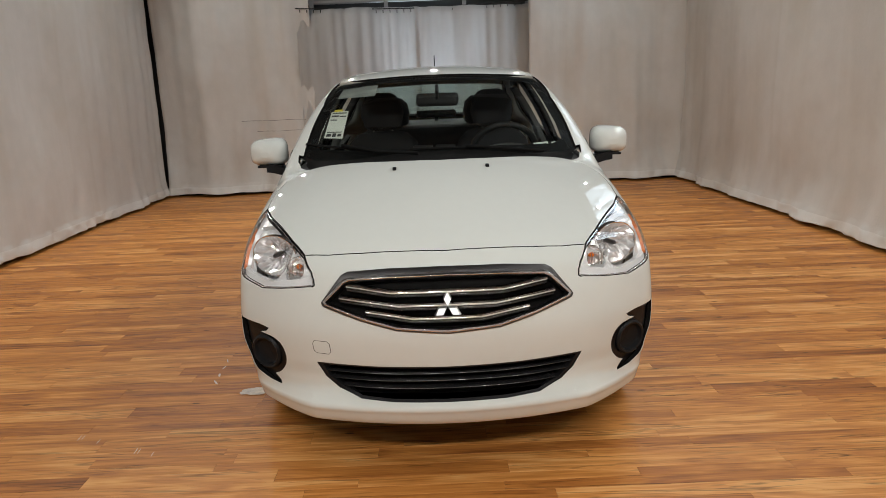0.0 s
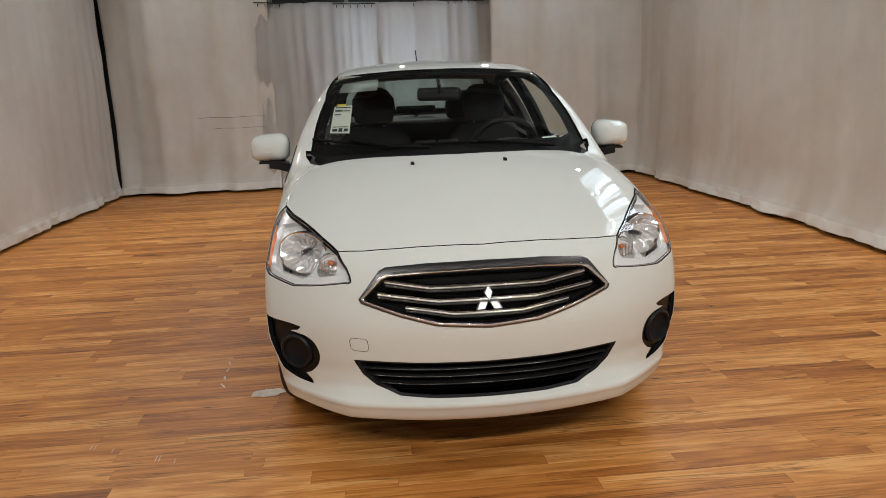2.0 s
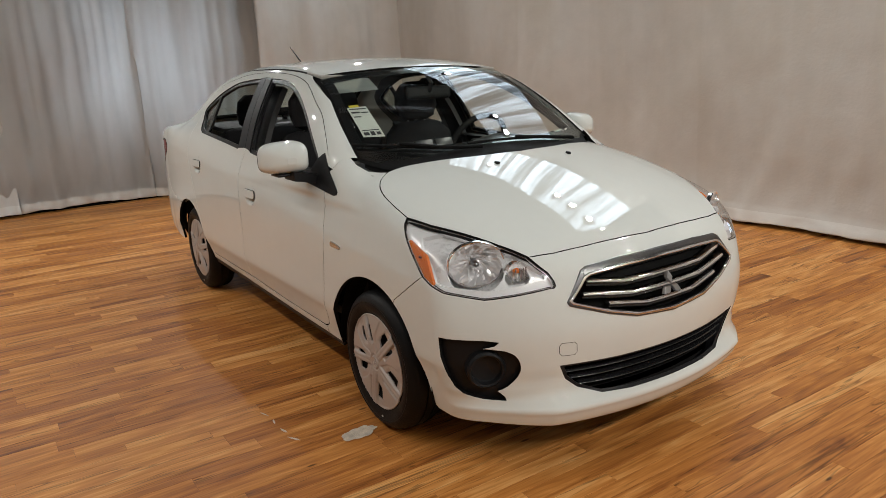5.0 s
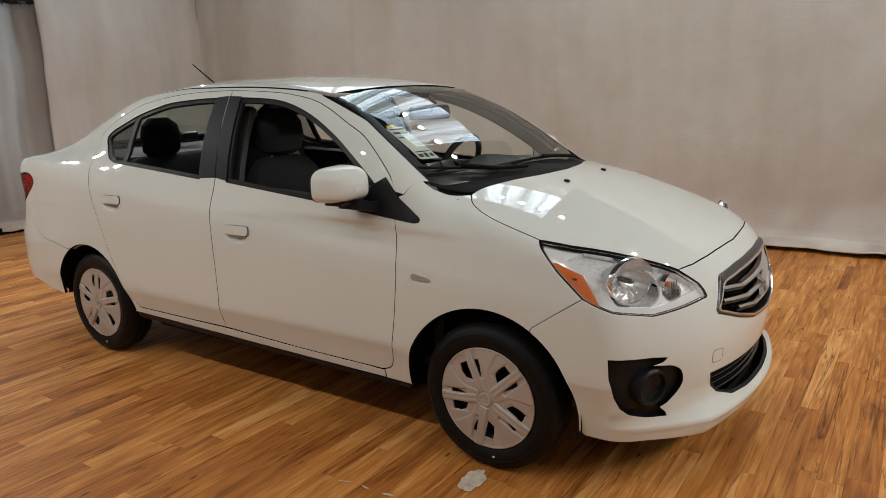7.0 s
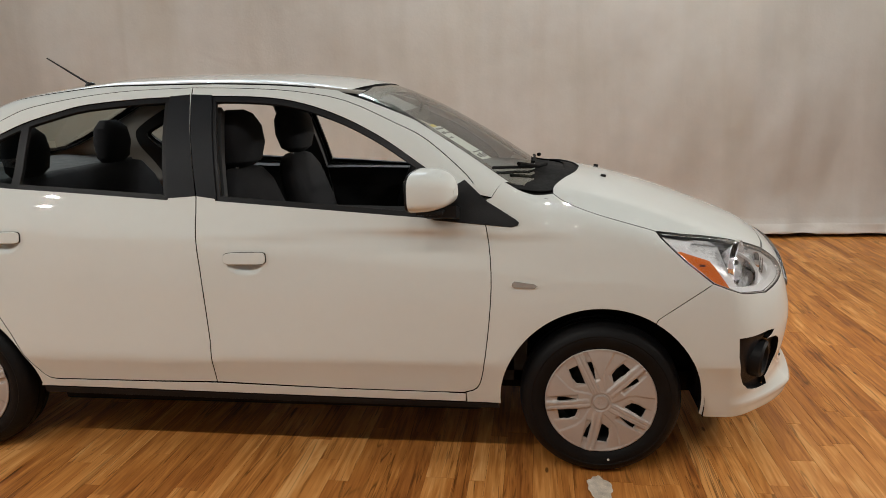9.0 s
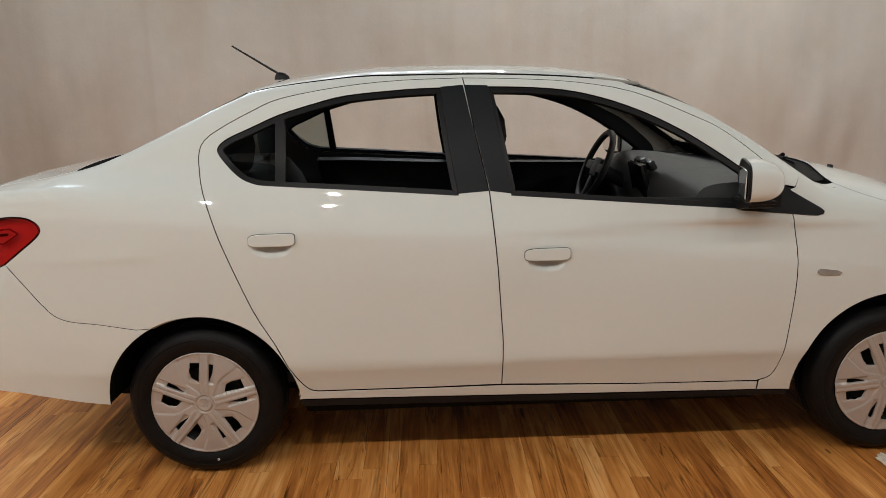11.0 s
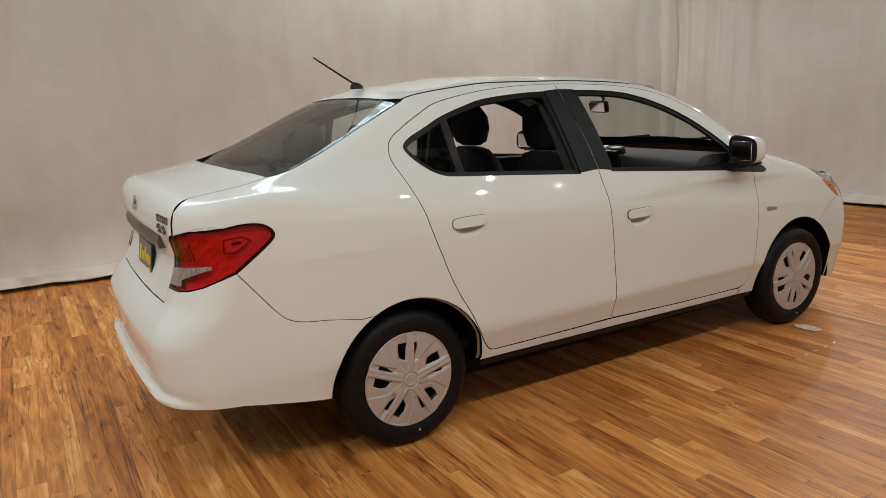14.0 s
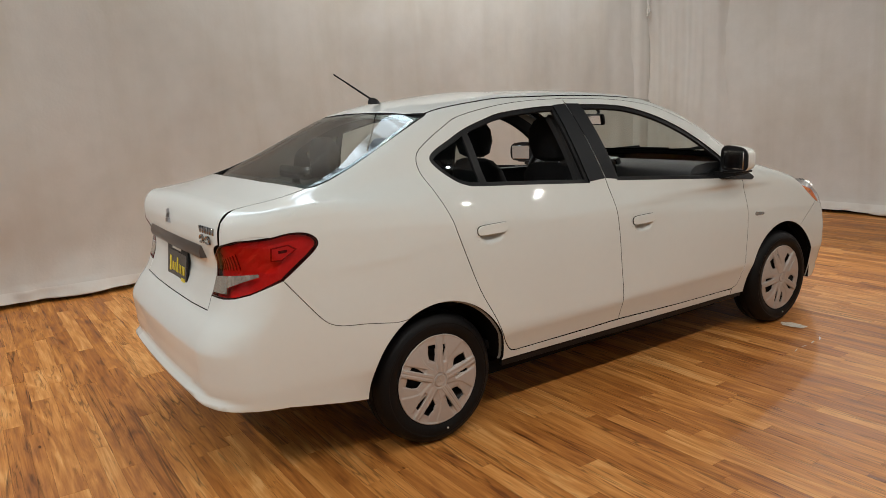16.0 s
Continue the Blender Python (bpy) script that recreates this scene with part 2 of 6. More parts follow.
def plank_material():
    """Varnished strip flooring: a tone for each strip, fine grain, dark winding veins, small knots."""
    m = bpy.data.materials.new("varnished_wood_strip")
    m.use_nodes = True
    nodes, links = m.node_tree.nodes, m.node_tree.links
    b = nodes["Principled BSDF"]
    place, seed = nodes.new("ShaderNodeNewGeometry"), nodes.new("ShaderNodeObjectInfo")

    def worked(op, *values):
        k = nodes.new("ShaderNodeMath")
        k.operation = op
        for socket, value in zip(k.inputs, values):
            if isinstance(value, (int, float)):
                socket.default_value = value
            else:
                links.new(value, socket)
        return k.outputs[0]

    def spread(value, a0, a1, b0, b1):
        r = nodes.new("ShaderNodeMapRange")
        for key, v in (("From Min", a0), ("From Max", a1), ("To Min", b0), ("To Max", b1)):
            r.inputs[key].default_value = v
        links.new(value, r.inputs["Value"])
        return r.outputs[0]

    own = worked("FRACT", worked("ADD", seed.outputs["Random"], place.outputs["Random Per Island"]))
    second = worked("FRACT", worked("MULTIPLY", own, 17.31))
    shift = nodes.new("ShaderNodeVectorMath")
    shift.operation = "MULTIPLY_ADD"
    links.new(own, shift.inputs[0])
    shift.inputs[1].default_value = (37.0, 61.0, 13.0)
    links.new(place.outputs["Position"], shift.inputs[2])

    def grain(sx, sy, detail, distortion):
        k = nodes.new("ShaderNodeMapping")
        k.inputs["Scale"].default_value = (sx, sy, 1)
        links.new(shift.outputs[0], k.inputs[0])
        n = nodes.new("ShaderNodeTexNoise")
        n.inputs["Scale"].default_value, n.inputs["Detail"].default_value = 1, detail
        n.inputs["Distortion"].default_value = distortion
        links.new(k.outputs[0], n.inputs["Vector"])
        return n.outputs["Fac"]

    fine, broad, band = grain(170, 5.0, 3, 0.4), grain(10, 1.6, 3, 1.8), grain(30, 1.5, 4, 1.6)
    vein, gate, worm = grain(17, 0.75, 3, 0.9), grain(6, 1.8, 2, 0.0), grain(80, 5.0, 3, 0.8)
    total = worked("ADD", worked("MULTIPLY", spread(own, 0, 1, -0.5, 0.5), 0.36), 0.5)
    for value, share in ((broad, 0.95), (band, 0.65), (fine, 0.30)):
        total = worked("ADD", total, worked("MULTIPLY", worked("SUBTRACT", value, 0.5), share))
    tone = nodes.new("ShaderNodeValToRGB")
    tone.color_ramp.elements[0].position, tone.color_ramp.elements[0].color = 0.06, (0.16, 0.050, 0.012, 1)
    tone.color_ramp.elements[1].position, tone.color_ramp.elements[1].color = 0.84, (0.80, 0.420, 0.150, 1)
    for at, colour in ((0.27, (0.37, 0.128, 0.028, 1)), (0.48, (0.53, 0.207, 0.046, 1)), (0.66, (0.67, 0.295, 0.080, 1))):
        tone.color_ramp.elements.new(at).color = colour
    links.new(total, tone.inputs[0])
    # dark veins: thin level lines of a stretched noise, on some strips only
    line = spread(worked("ABSOLUTE", worked("SUBTRACT", vein, 0.5)), 0.0, 0.020, 1.0, 0.0)
    line = worked("MULTIPLY", line, spread(worked("ADD", gate, worked("MULTIPLY", second, 0.30)), 0.52, 0.70, 0.0, 1.0))
    fleck = worked("MULTIPLY", spread(worm, 0.60, 0.68, 0.0, 1.0), spread(gate, 0.42, 0.55, 0.2, 1.0))
    cells = nodes.new("ShaderNodeTexVoronoi")
    cells.inputs["Scale"].default_value = 1.0
    k = nodes.new("ShaderNodeMapping")
    k.inputs["Scale"].default_value = (7.0, 2.2, 1)
    links.new(shift.outputs[0], k.inputs[0])
    links.new(k.outputs[0], cells.inputs["Vector"])
    knot = spread(cells.outputs["Distance"], 0.030, 0.055, 1.0, 0.0)
    dark = worked("SUBTRACT", 1.0, worked("MINIMUM", worked("ADD", worked("ADD", worked("MULTIPLY", line, 0.58), worked("MULTIPLY", fleck, 0.34)), worked("MULTIPLY", knot, 0.7)), 0.8))
    scaled = nodes.new("ShaderNodeVectorMath")
    scaled.operation = "SCALE"
    links.new(tone.outputs[0], scaled.inputs[0])
    links.new(dark, scaled.inputs["Scale"])
    links.new(scaled.outputs[0], b.inputs["Base Color"])
    links.new(spread(worked("ADD", broad, worked("MULTIPLY", fine, 0.4)), 0.45, 0.95, 0.36, 0.54), b.inputs["Roughness"])
    b.inputs["Specular IOR Level"].default_value = 0.22
    u = nodes.new("ShaderNodeBump")
    u.inputs["Strength"].default_value, u.inputs["Distance"].default_value = 0.16, 0.002
    links.new(worked("SUBTRACT", fine, worked("MULTIPLY", line, 0.8)), u.inputs["Height"])
    links.new(u.outputs[0], b.inputs["Normal"])
    return m


oak = plank_material()
joint_dark = material("dark_subfloor", (0.13, 0.055, 0.018), 0.8, vary=0.2)
ceiling_paint = material("grey_ceiling", (0.07, 0.07, 0.07), 0.85, vary=0.08, scale=2)
steel_grey = material("galvanised_steel", (0.35, 0.35, 0.35), 0.45, 0.7, vary=0.12)


# ---- mesh helpers ----
def solid(name, verts, faces, mat, parent=None, label="", normals=None, smooth=True, mats=None, slots=None):
    """One mesh object; a part where it has a parent."""
    me = bpy.data.meshes.new(name)
    me.from_pydata([tuple(map(float, v)) for v in verts], [], [tuple(map(int, f)) for f in faces])
    for m in mats or [mat]:
        me.materials.append(m)
    me.polygons.foreach_set("use_smooth", [smooth] * len(me.polygons))
    if slots is not None:
        me.polygons.foreach_set("material_index", slots)
    me.update()
    if normals is not None:
        me.normals_split_custom_set_from_vertices([tuple(map(float, n)) for n in normals])
    ob = new(name, me)
    if parent is not None:
        ob.parent = parent
    return tagged(ob, label=label)


def part(name, bm, mat, parent, label="", smooth=True):
    """Links a bmesh as one mesh object under a thing or a part."""
    me = bpy.data.meshes.new(name)
    bm.normal_update()
    bm.to_mesh(me)
    bm.free()
    me.materials.append(mat)
    me.polygons.foreach_set("use_smooth", [smooth] * len(me.polygons))
    if smooth:
        me.set_sharp_from_angle(angle=radians(38))
    ob = new(name, me)
    if parent is not None:
        ob.parent = parent
    return tagged(ob, label=label)


def box(bm, m, sx, sy, sz, bevel=0.0, segments=2):
    """A rounded box in bm with its centre at the pose m."""
    got = bmesh.ops.create_cube(bm, size=1.0, matrix=m @ Matrix.Diagonal((sx, sy, sz, 1)))
    if bevel:
        edges = list({e for v in got["verts"] for e in v.link_edges})
        bmesh.ops.bevel(bm, geom=edges, offset=bevel, segments=segments, affect="EDGES", profile=0.6)
    return bm


def lathe(bm, profile, steps=48, m=None, closed=False):
    """Turns (radius, along) pairs round the local Y axis."""
    m = m or Matrix()
    rings = []
    for r, h in profile:
        rings.append([bm.verts.new(m @ Vector((r * math.cos(2 * math.pi * i / steps), h, r * math.sin(2 * math.pi * i / steps)))) for i in range(steps)])
    pairs = list(zip(rings, rings[1:])) + ([(rings[-1], rings[0])] if closed else [])
    for a, b in pairs:
        for i in range(steps):
            j = (i + 1) % steps
            bm.faces.new((a[i], b[i], b[j], a[j]))
    return bm


def tube(bm, points, radius, steps=8, radii=None):
    """A round bar through the points."""
    pts = [Vector(p) for p in points]
    rings = []
    for i, p in enumerate(pts):
        d = (pts[min(i + 1, len(pts) - 1)] - pts[max(i - 1, 0)]).normalized()
        a = d.orthogonal().normalized() if not rings else (side - d * side.dot(d)).normalized()
        side = a
        b = d.cross(a)
        r = radii[i] if radii else radius
        rings.append([bm.verts.new(p + r * (math.cos(2 * math.pi * k / steps) * a + math.sin(2 * math.pi * k / steps) * b)) for k in range(steps)])
    for u, v in zip(rings, rings[1:]):
        for k in range(steps):
            bm.faces.new((u[k], u[(k + 1) % steps], v[(k + 1) % steps], v[k]))
    bm.faces.new(rings[0][::-1])
    bm.faces.new(rings[-1])
    return bm


def loft(bm, rings, cap=True):
    """Skins closed rings of points."""
    made = [[bm.verts.new(Vector(p)) for p in ring] for ring in rings]
    n = len(made[0])
    for u, v in zip(made, made[1:]):
        for k in range(n):
            bm.faces.new((u[k], u[(k + 1) % n], v[(k + 1) % n], v[k]))
    if cap:
        bm.faces.new(made[0][::-1])
        bm.faces.new(made[-1])
    bmesh.ops.recalc_face_normals(bm, faces=bm.faces[:])
    return bm



# ---- car body surface: an implicit solid, nose towards +X, s = |y| ----
def curve(points):
    """A smooth function through (at, value) pairs (monotone cubic)."""
    px, py = np.array(points, float).T
    h, d = np.diff(px), np.diff(py) / np.diff(px)
    m = np.r_[d[0], (d[:-1] + d[1:]) / 2, d[-1]]
    for i in range(len(d)):
        if d[i] == 0:
            m[i] = m[i + 1] = 0
    turn = d[:-1] * d[1:] <= 0
    m[1:-1][turn] = 0
    def at(x):
        x = np.clip(x, px[0], px[-1])
        i = np.clip(np.searchsorted(px, x) - 1, 0, len(h) - 1)
        t = (x - px[i]) / h[i]
        return ((1 + 2 * t) * (1 - t) ** 2 * py[i] + t * (1 - t) ** 2 * h[i] * m[i]
                + t * t * (3 - 2 * t) * py[i + 1] + t * t * (t - 1) * h[i] * m[i + 1])
    return at

def smax(a, b, k):
    return np.maximum(a, b) + np.maximum(k - np.abs(a - b), 0) ** 2 / (4 * k)

def smin(a, b, k):
    return -smax(-a, -b, k)

def over(v, edge):
    return np.maximum(v - edge, 0) ** 2

plan = curve([(-2.3, .60), (-2.05, .755), (-1.75, .803), (-1.3, .82), (-0.6, .817), (0.4, .818), (1.0, .812), (1.3, .806), (1.5, .80), (1.7, .795), (1.9, .765), (2.1, .71)])
flank = curve([(-.45, .019), (-.25, .011), (-.12, .008), (-.03, .003), (-.008, .0012), (0, 0), (.010, -.0022), (.04, -.0085), (.12, -.026), (.2, -.055), (.3, -.11), (.45, -.22)])
tuck = curve([(.15, -.085), (.2, -.068), (.26, -.052), (.33, -.034), (.385, -.017), (.41, -.008), (.42, -.004), (.44, -.001), (.46, 0), (.5, 0)])
crest = curve([(-2.3, 1.02), (-2.1, 1.088), (-1.95, 1.112), (-1.75, 1.136), (-1.6, 1.157), (-1.4, 1.2), (-1.0, 1.218), (0, 1.147), (.9, 1.083), (1.05, 1.075), (1.32, 1.025), (1.6, .94), (1.83, .85), (1.95, .795), (2.1, .70)])
nose = curve([(.12, 1.98), (.17, 2.03), (.205, 2.064), (.245, 2.083), (.260, 2.090), (.268, 2.087), (.284, 2.068), (.31, 2.047), (.35, 2.042), (.42, 2.057), (.52, 2.068), (.61, 2.055), (.69, 2.03), (.75, 2.0), (.8, 1.955), (.9, 1.84)])
tail = curve([(.2, -2.05), (.3, -2.13), (.4, -2.188), (.5, -2.2), (.565, -2.204), (.585, -2.2), (.64, -2.170), (.70, -2.122), (.755, -2.096), (.81, -2.075), (.87, -2.067), (.915, -2.08), (.96, -2.095), (1.02, -2.092), (1.1, -2.06)])
roof = curve([(-1.9, 1.16), (-1.5, 1.31), (-1.25, 1.398), (-1.05, 1.444), (-.825, 1.474), (-.585, 1.492), (-.256, 1.491), (.112, 1.474), (.338, 1.442), (.6, 1.36)])
screen = curve([(.9, 1.302), (1.02, 1.107), (1.2, .832), (1.35, .570), (1.45, .370), (1.55, .13)])
backlight = curve([(1.0, -2.0), (1.13, -1.745), (1.25, -1.47), (1.35, -1.255), (1.43, -1.09), (1.5, -.9)])
cabin = curve([(-2.0, -.10), (-1.7, -.06), (-1.4, -.025), (-1.1, 0), (-.3, .004), (.4, .012), (.95, -.004), (1.2, -.02)])

def curb(t):
    t = np.clip(t, 0, 1)
    return t * t * (3 - 2 * t)

ledge = curve([(.2, .3), (.33, .6), (.360, .95), (.372, 1), (.390, 1), (.412, .25), (.426, 0), (.5, 0)])
chin = curve([(.1, 1), (.25, 1), (.34, 0), (.5, 0)])
hollow = curve([(.5, 0), (.655, 0), (.70, 1), (.82, 1), (.93, 0), (1.0, 0)])

shoulder = curve([(-.5, 0), (0, 0), (.02, .001), (.05, .006), (.09, .018), (.13, .032), (.2, .045), (.3, .05), (.5, .05)])


def lower(x, y, z):
    s = np.abs(y)
    rise = z - .845 + .088 * x
    side = s - plan(x) - flank(rise) + shoulder(rise) * curb((.95 - x) / .4) * curb((x + 1.75) / .45) - tuck(z) * (1 - .7 * curb((-x - 1.45) / .3))
    top = z - crest(x) + (.15 - .10 * curb((-x - 1.3) / .5)) * s * s + np.where(x > 0, .3, np.where(x < -1.4, np.maximum(.5 + .9 * (x + 1.4), .10), .5)) * over(s, .5)
    front = x - nose(z) + .33 * s * s + .85 * over(s, .45) + .25 * chin(z) * np.maximum(s - .5, 0)
    rear = tail(z) + .05 * s * s + 1.6 * over(s, .55) - x
    rear = rear + .006 * hollow(z) * (1 - curb((s - .25) / .27)) - .036 * ledge(z + .09 * np.maximum(s - .42, 0)) * (1 - curb((s - .71) / .08))
    low = smax(smax(top, front, .05), smax(side, rear, .045), .04)
    return smax(low, .165 - z, .02)


def upper(x, y, z):
    s = np.abs(y)
    gside = s - .755 - cabin(x) + .30 * (z - 1.0) + .5 * (z - 1.0) * np.abs(z - 1.0)
    lid = z - roof(x) + .14 * s * s
    ws = (x - screen(z) + .235 * s * s) * .55
    bl = (backlight(z) + .2 * s * s - x) * .5
    return smax(smax(smax(lid, smax(ws, bl, .02), .03), gside, .06), .9 - z, .02)


def body(x, y, z):
    return smin(lower(x, y, z), upper(x, y, z), .03 + .05 * np.clip((-x - 1.0) / .5, 0, 1))

def meet(eye, way, near, far, fn=body, steps=200):
    """First crossing of the rays with the surface: distances (nan where none)."""
    eye, way = np.atleast_2d(eye), np.atleast_2d(way)
    ts = np.linspace(near, far, steps)
    p = eye[:, None] + ts[None, :, None] * way[:, None]
    v = fn(p[..., 0], p[..., 1], p[..., 2])
    inside = v < 0
    hit = inside.any(1)
    i = np.maximum(inside.argmax(1), 1)
    a, b = ts[i - 1], ts[i]
    for _ in range(24):
        m = (a + b) / 2
        q = eye + m[:, None] * way
        ins = fn(q[:, 0], q[:, 1], q[:, 2]) < 0
        a, b = np.where(ins, a, m), np.where(ins, m, b)
    return np.where(hit, (a + b) / 2, ts[v.argmin(1)])

# ---- panels cut out of the body surface ----
class Along:
    """Looks at the surface along one direction."""
    def __init__(self, way):
        self.way = np.array(way, float) / np.linalg.norm(way)
        up = np.array([0, 0, 1.0]) if abs(self.way[2]) < 0.9 else np.array([1.0, 0, 0])
        self.u = np.cross(self.way, up)
        self.u /= np.linalg.norm(self.u)
        self.v = np.cross(self.u, self.way)
    def flat(self, p):
        return np.stack([p @ self.u, p @ self.v], -1)
    def rays(self, q):
        return q[:, :1] * self.u + q[:, 1:] * self.v - 4 * self.way, np.repeat(self.way[None], len(q), 0)


class Round:
    """Looks at the surface towards an upright axis at (cx, 0)."""
    def __init__(self, cx, ahead):
        self.cx, self.ahead = cx, ahead
    def flat(self, p):
        return np.stack([np.arctan2(p[:, 1], (p[:, 0] - self.cx) * self.ahead) * 0.8, p[:, 2]], -1)
    def rays(self, q):
        a = q[:, 0] / 0.8
        out = np.stack([np.cos(a) * self.ahead, np.sin(a), 0 * a], -1)
        eye = out * 4
        eye[:, 0] += self.cx
        eye[:, 2] = q[:, 1]
        return eye, -out


def gradient(p, fn):
    e, g = 2e-3, []
    for k in range(3):
        d = np.zeros(3)
        d[k] = e
        a, b = p + d, p - d
        g.append(fn(a[:, 0], a[:, 1], a[:, 2]) - fn(b[:, 0], b[:, 1], b[:, 2]))
    g = np.stack(g, -1)
    return g / np.maximum(np.linalg.norm(g, axis=1, keepdims=True), 1e-9)


def land(proj, q, fn=None):
    fn = fn or body
    eye, way = proj.rays(q)
    out = []
    for i in range(0, len(q), 2000):
        d = meet(eye[i:i + 2000], way[i:i + 2000], 1.2, 6.5, fn, 260)
        out.append(eye[i:i + 2000] + d[:, None] * way[i:i + 2000])
    return np.concatenate(out)


RIGHT, FRONT, REAR, TOP = Along((0, 1, 0)), Along((-1, 0, 0)), Along((1, 0, 0)), Along((0, 0, -1))
FLANK, DECK = Along((0, 0.86, -0.5)), Along((0.72, 0, -0.7))
NOSE, STERN = Round(1.15, 1), Round(-1.25, -1)


def subdivided(pts, step=0.04):
    """The corners with more points between them."""
    out = [pts[0]]
    for a, b in zip(pts, pts[1:]):
        n = max(1, int(math.hypot(b[0] - a[0], b[1] - a[1]) / step))
        out += [(a[0] + (b[0] - a[0]) * k / n, a[1] + (b[1] - a[1]) * k / n) for k in range(1, n + 1)]
    return out


def on_side(pts):
    return [tuple(p) for p in land(RIGHT, RIGHT.flat(np.array([(x, 0, z) for x, z in subdivided(pts)], float)))]


def on_front(pts):
    return [tuple(p) for p in land(FRONT, FRONT.flat(np.array([(0, y, z) for y, z in subdivided(pts)], float)))]


def on_rear(pts):
    return [tuple(p) for p in land(REAR, REAR.flat(np.array([(0, y, z) for y, z in subdivided(pts)], float)))]


def on_top(pts):
    return [tuple(p) for p in land(TOP, TOP.flat(np.array([(x, y, 0) for x, y in subdivided(pts)], float)))]


def both(half):
    """A closed outline from its right half (y < 0), which runs from the middle to the middle."""
    return list(half) + [(x, -y, z) for x, y, z in half[::-1] if abs(y) > 1e-4]


def spline(pts, per=6):
    """Points along a smooth open curve."""
    p = np.array(pts, float)
    ext = np.vstack([2 * p[0] - p[1], p, 2 * p[-1] - p[-2]])
    out = []
    for i in range(1, len(ext) - 2):
        a, b, c, d = ext[i - 1:i + 3]
        for t in np.linspace(0, 1, per, endpoint=False):
            out.append(0.5 * (2 * b + (c - a) * t + (2 * a - 5 * b + 4 * c - d) * t * t + (3 * b - a - 3 * c + d) * t ** 3))
    return [tuple(v) for v in out] + [tuple(p[-1])]


def arc(cx, cz, r, a0, a1, n=28):
    return [(cx + r * math.cos(radians(a)), cz + r * math.sin(radians(a))) for a in np.linspace(a0, a1, n)]


def fine(loop, step):
    loop = np.asarray(loop, float)
    out = []
    for a, b in zip(loop, np.roll(loop, -1, 0)):
        n = max(1, int(np.ceil(np.linalg.norm(b - a) / step)))
        out.extend(a + (b - a) * (k / n) for k in range(n))
    out = np.array(out)
    keep = np.linalg.norm(out - np.roll(out, 1, 0), axis=1) > 1e-4
    return out[keep]


def area(q):
    x, y = q.T
    return 0.5 * np.sum(x * np.roll(y, -1) - np.roll(x, -1) * y)


def outward(q):
    """The outward normals of a counterclockwise outline."""
    a, b = q - np.roll(q, 1, 0), np.roll(q, -1, 0) - q
    a /= np.linalg.norm(a, axis=1, keepdims=True)
    b /= np.linalg.norm(b, axis=1, keepdims=True)
    t = a + b
    t /= np.maximum(np.linalg.norm(t, axis=1, keepdims=True), 1e-6)
    return np.stack([t[:, 1], -t[:, 0]], -1)


def within(q, loop):
    x, y = q[:, 0][:, None], q[:, 1][:, None]
    x0, y0 = loop.T
    x1, y1 = np.roll(loop, -1, 0).T
    cross = ((y0 > y) != (y1 > y)) & (x < (x1 - x0) * (y - y0) / np.where(y1 == y0, 1e-12, y1 - y0) + x0)
    return cross.sum(1) % 2 == 1


def clear_of(q, loop, gap):
    ok = np.ones(len(q), bool)
    for i in range(0, len(q), 1500):
        d = np.linalg.norm(q[i:i + 1500, None] - loop[None], axis=2).min(1)
        ok[i:i + 1500] = d > gap
    return ok


def cut(proj, outline, holes=(), gap=0.002, step=0.02, fn=None):
    """The triangles of a piece of the surface: flat points, faces, and its loops."""
    loops = []
    for k, loop in enumerate([outline, *holes]):
        q = proj.flat(np.array(loop, float))
        q = fine(q, step)
        if (area(q) > 0) != (k == 0):
            q = q[::-1]
        if gap:
            q = q - gap * outward(q)
        loops.append(q)
    lo, hi = loops[0].min(0), loops[0].max(0)
    gx, gy = np.meshgrid(np.arange(lo[0] + step / 2, hi[0], step), np.arange(lo[1] + step / 2, hi[1], step))
    inner = np.stack([gx.ravel(), gy.ravel()], -1)
    def inside(q):
        ok = within(q, loops[0])
        for hole in loops[1:]:
            ok &= ~within(q, hole)
        return ok
    inner = inner[inside(inner)]
    for loop in loops:
        inner = inner[clear_of(inner, loop, 0.55 * step)]
    pts, edges = np.concatenate(loops + [inner]), []
    base = 0
    for loop in loops:
        n = len(loop)
        edges += [(base + i, base + (i + 1) % n) for i in range(n)]
        base += n
    v, _, f, *_ = delaunay_2d_cdt([Vector(p) for p in pts], edges, [], 0, 1e-6)
    v = np.array([tuple(p) for p in v])
    f = np.array([t for t in f if len(t) == 3])
    f = f[inside(v[f].mean(1))]
    a, b, c = v[f[:, 0]], v[f[:, 1]], v[f[:, 2]]
    turn = (b[:, 0] - a[:, 0]) * (c[:, 1] - a[:, 1]) - (b[:, 1] - a[:, 1]) * (c[:, 0] - a[:, 0])
    f[turn < 0] = f[turn < 0][:, ::-1]
    return v, f, loops


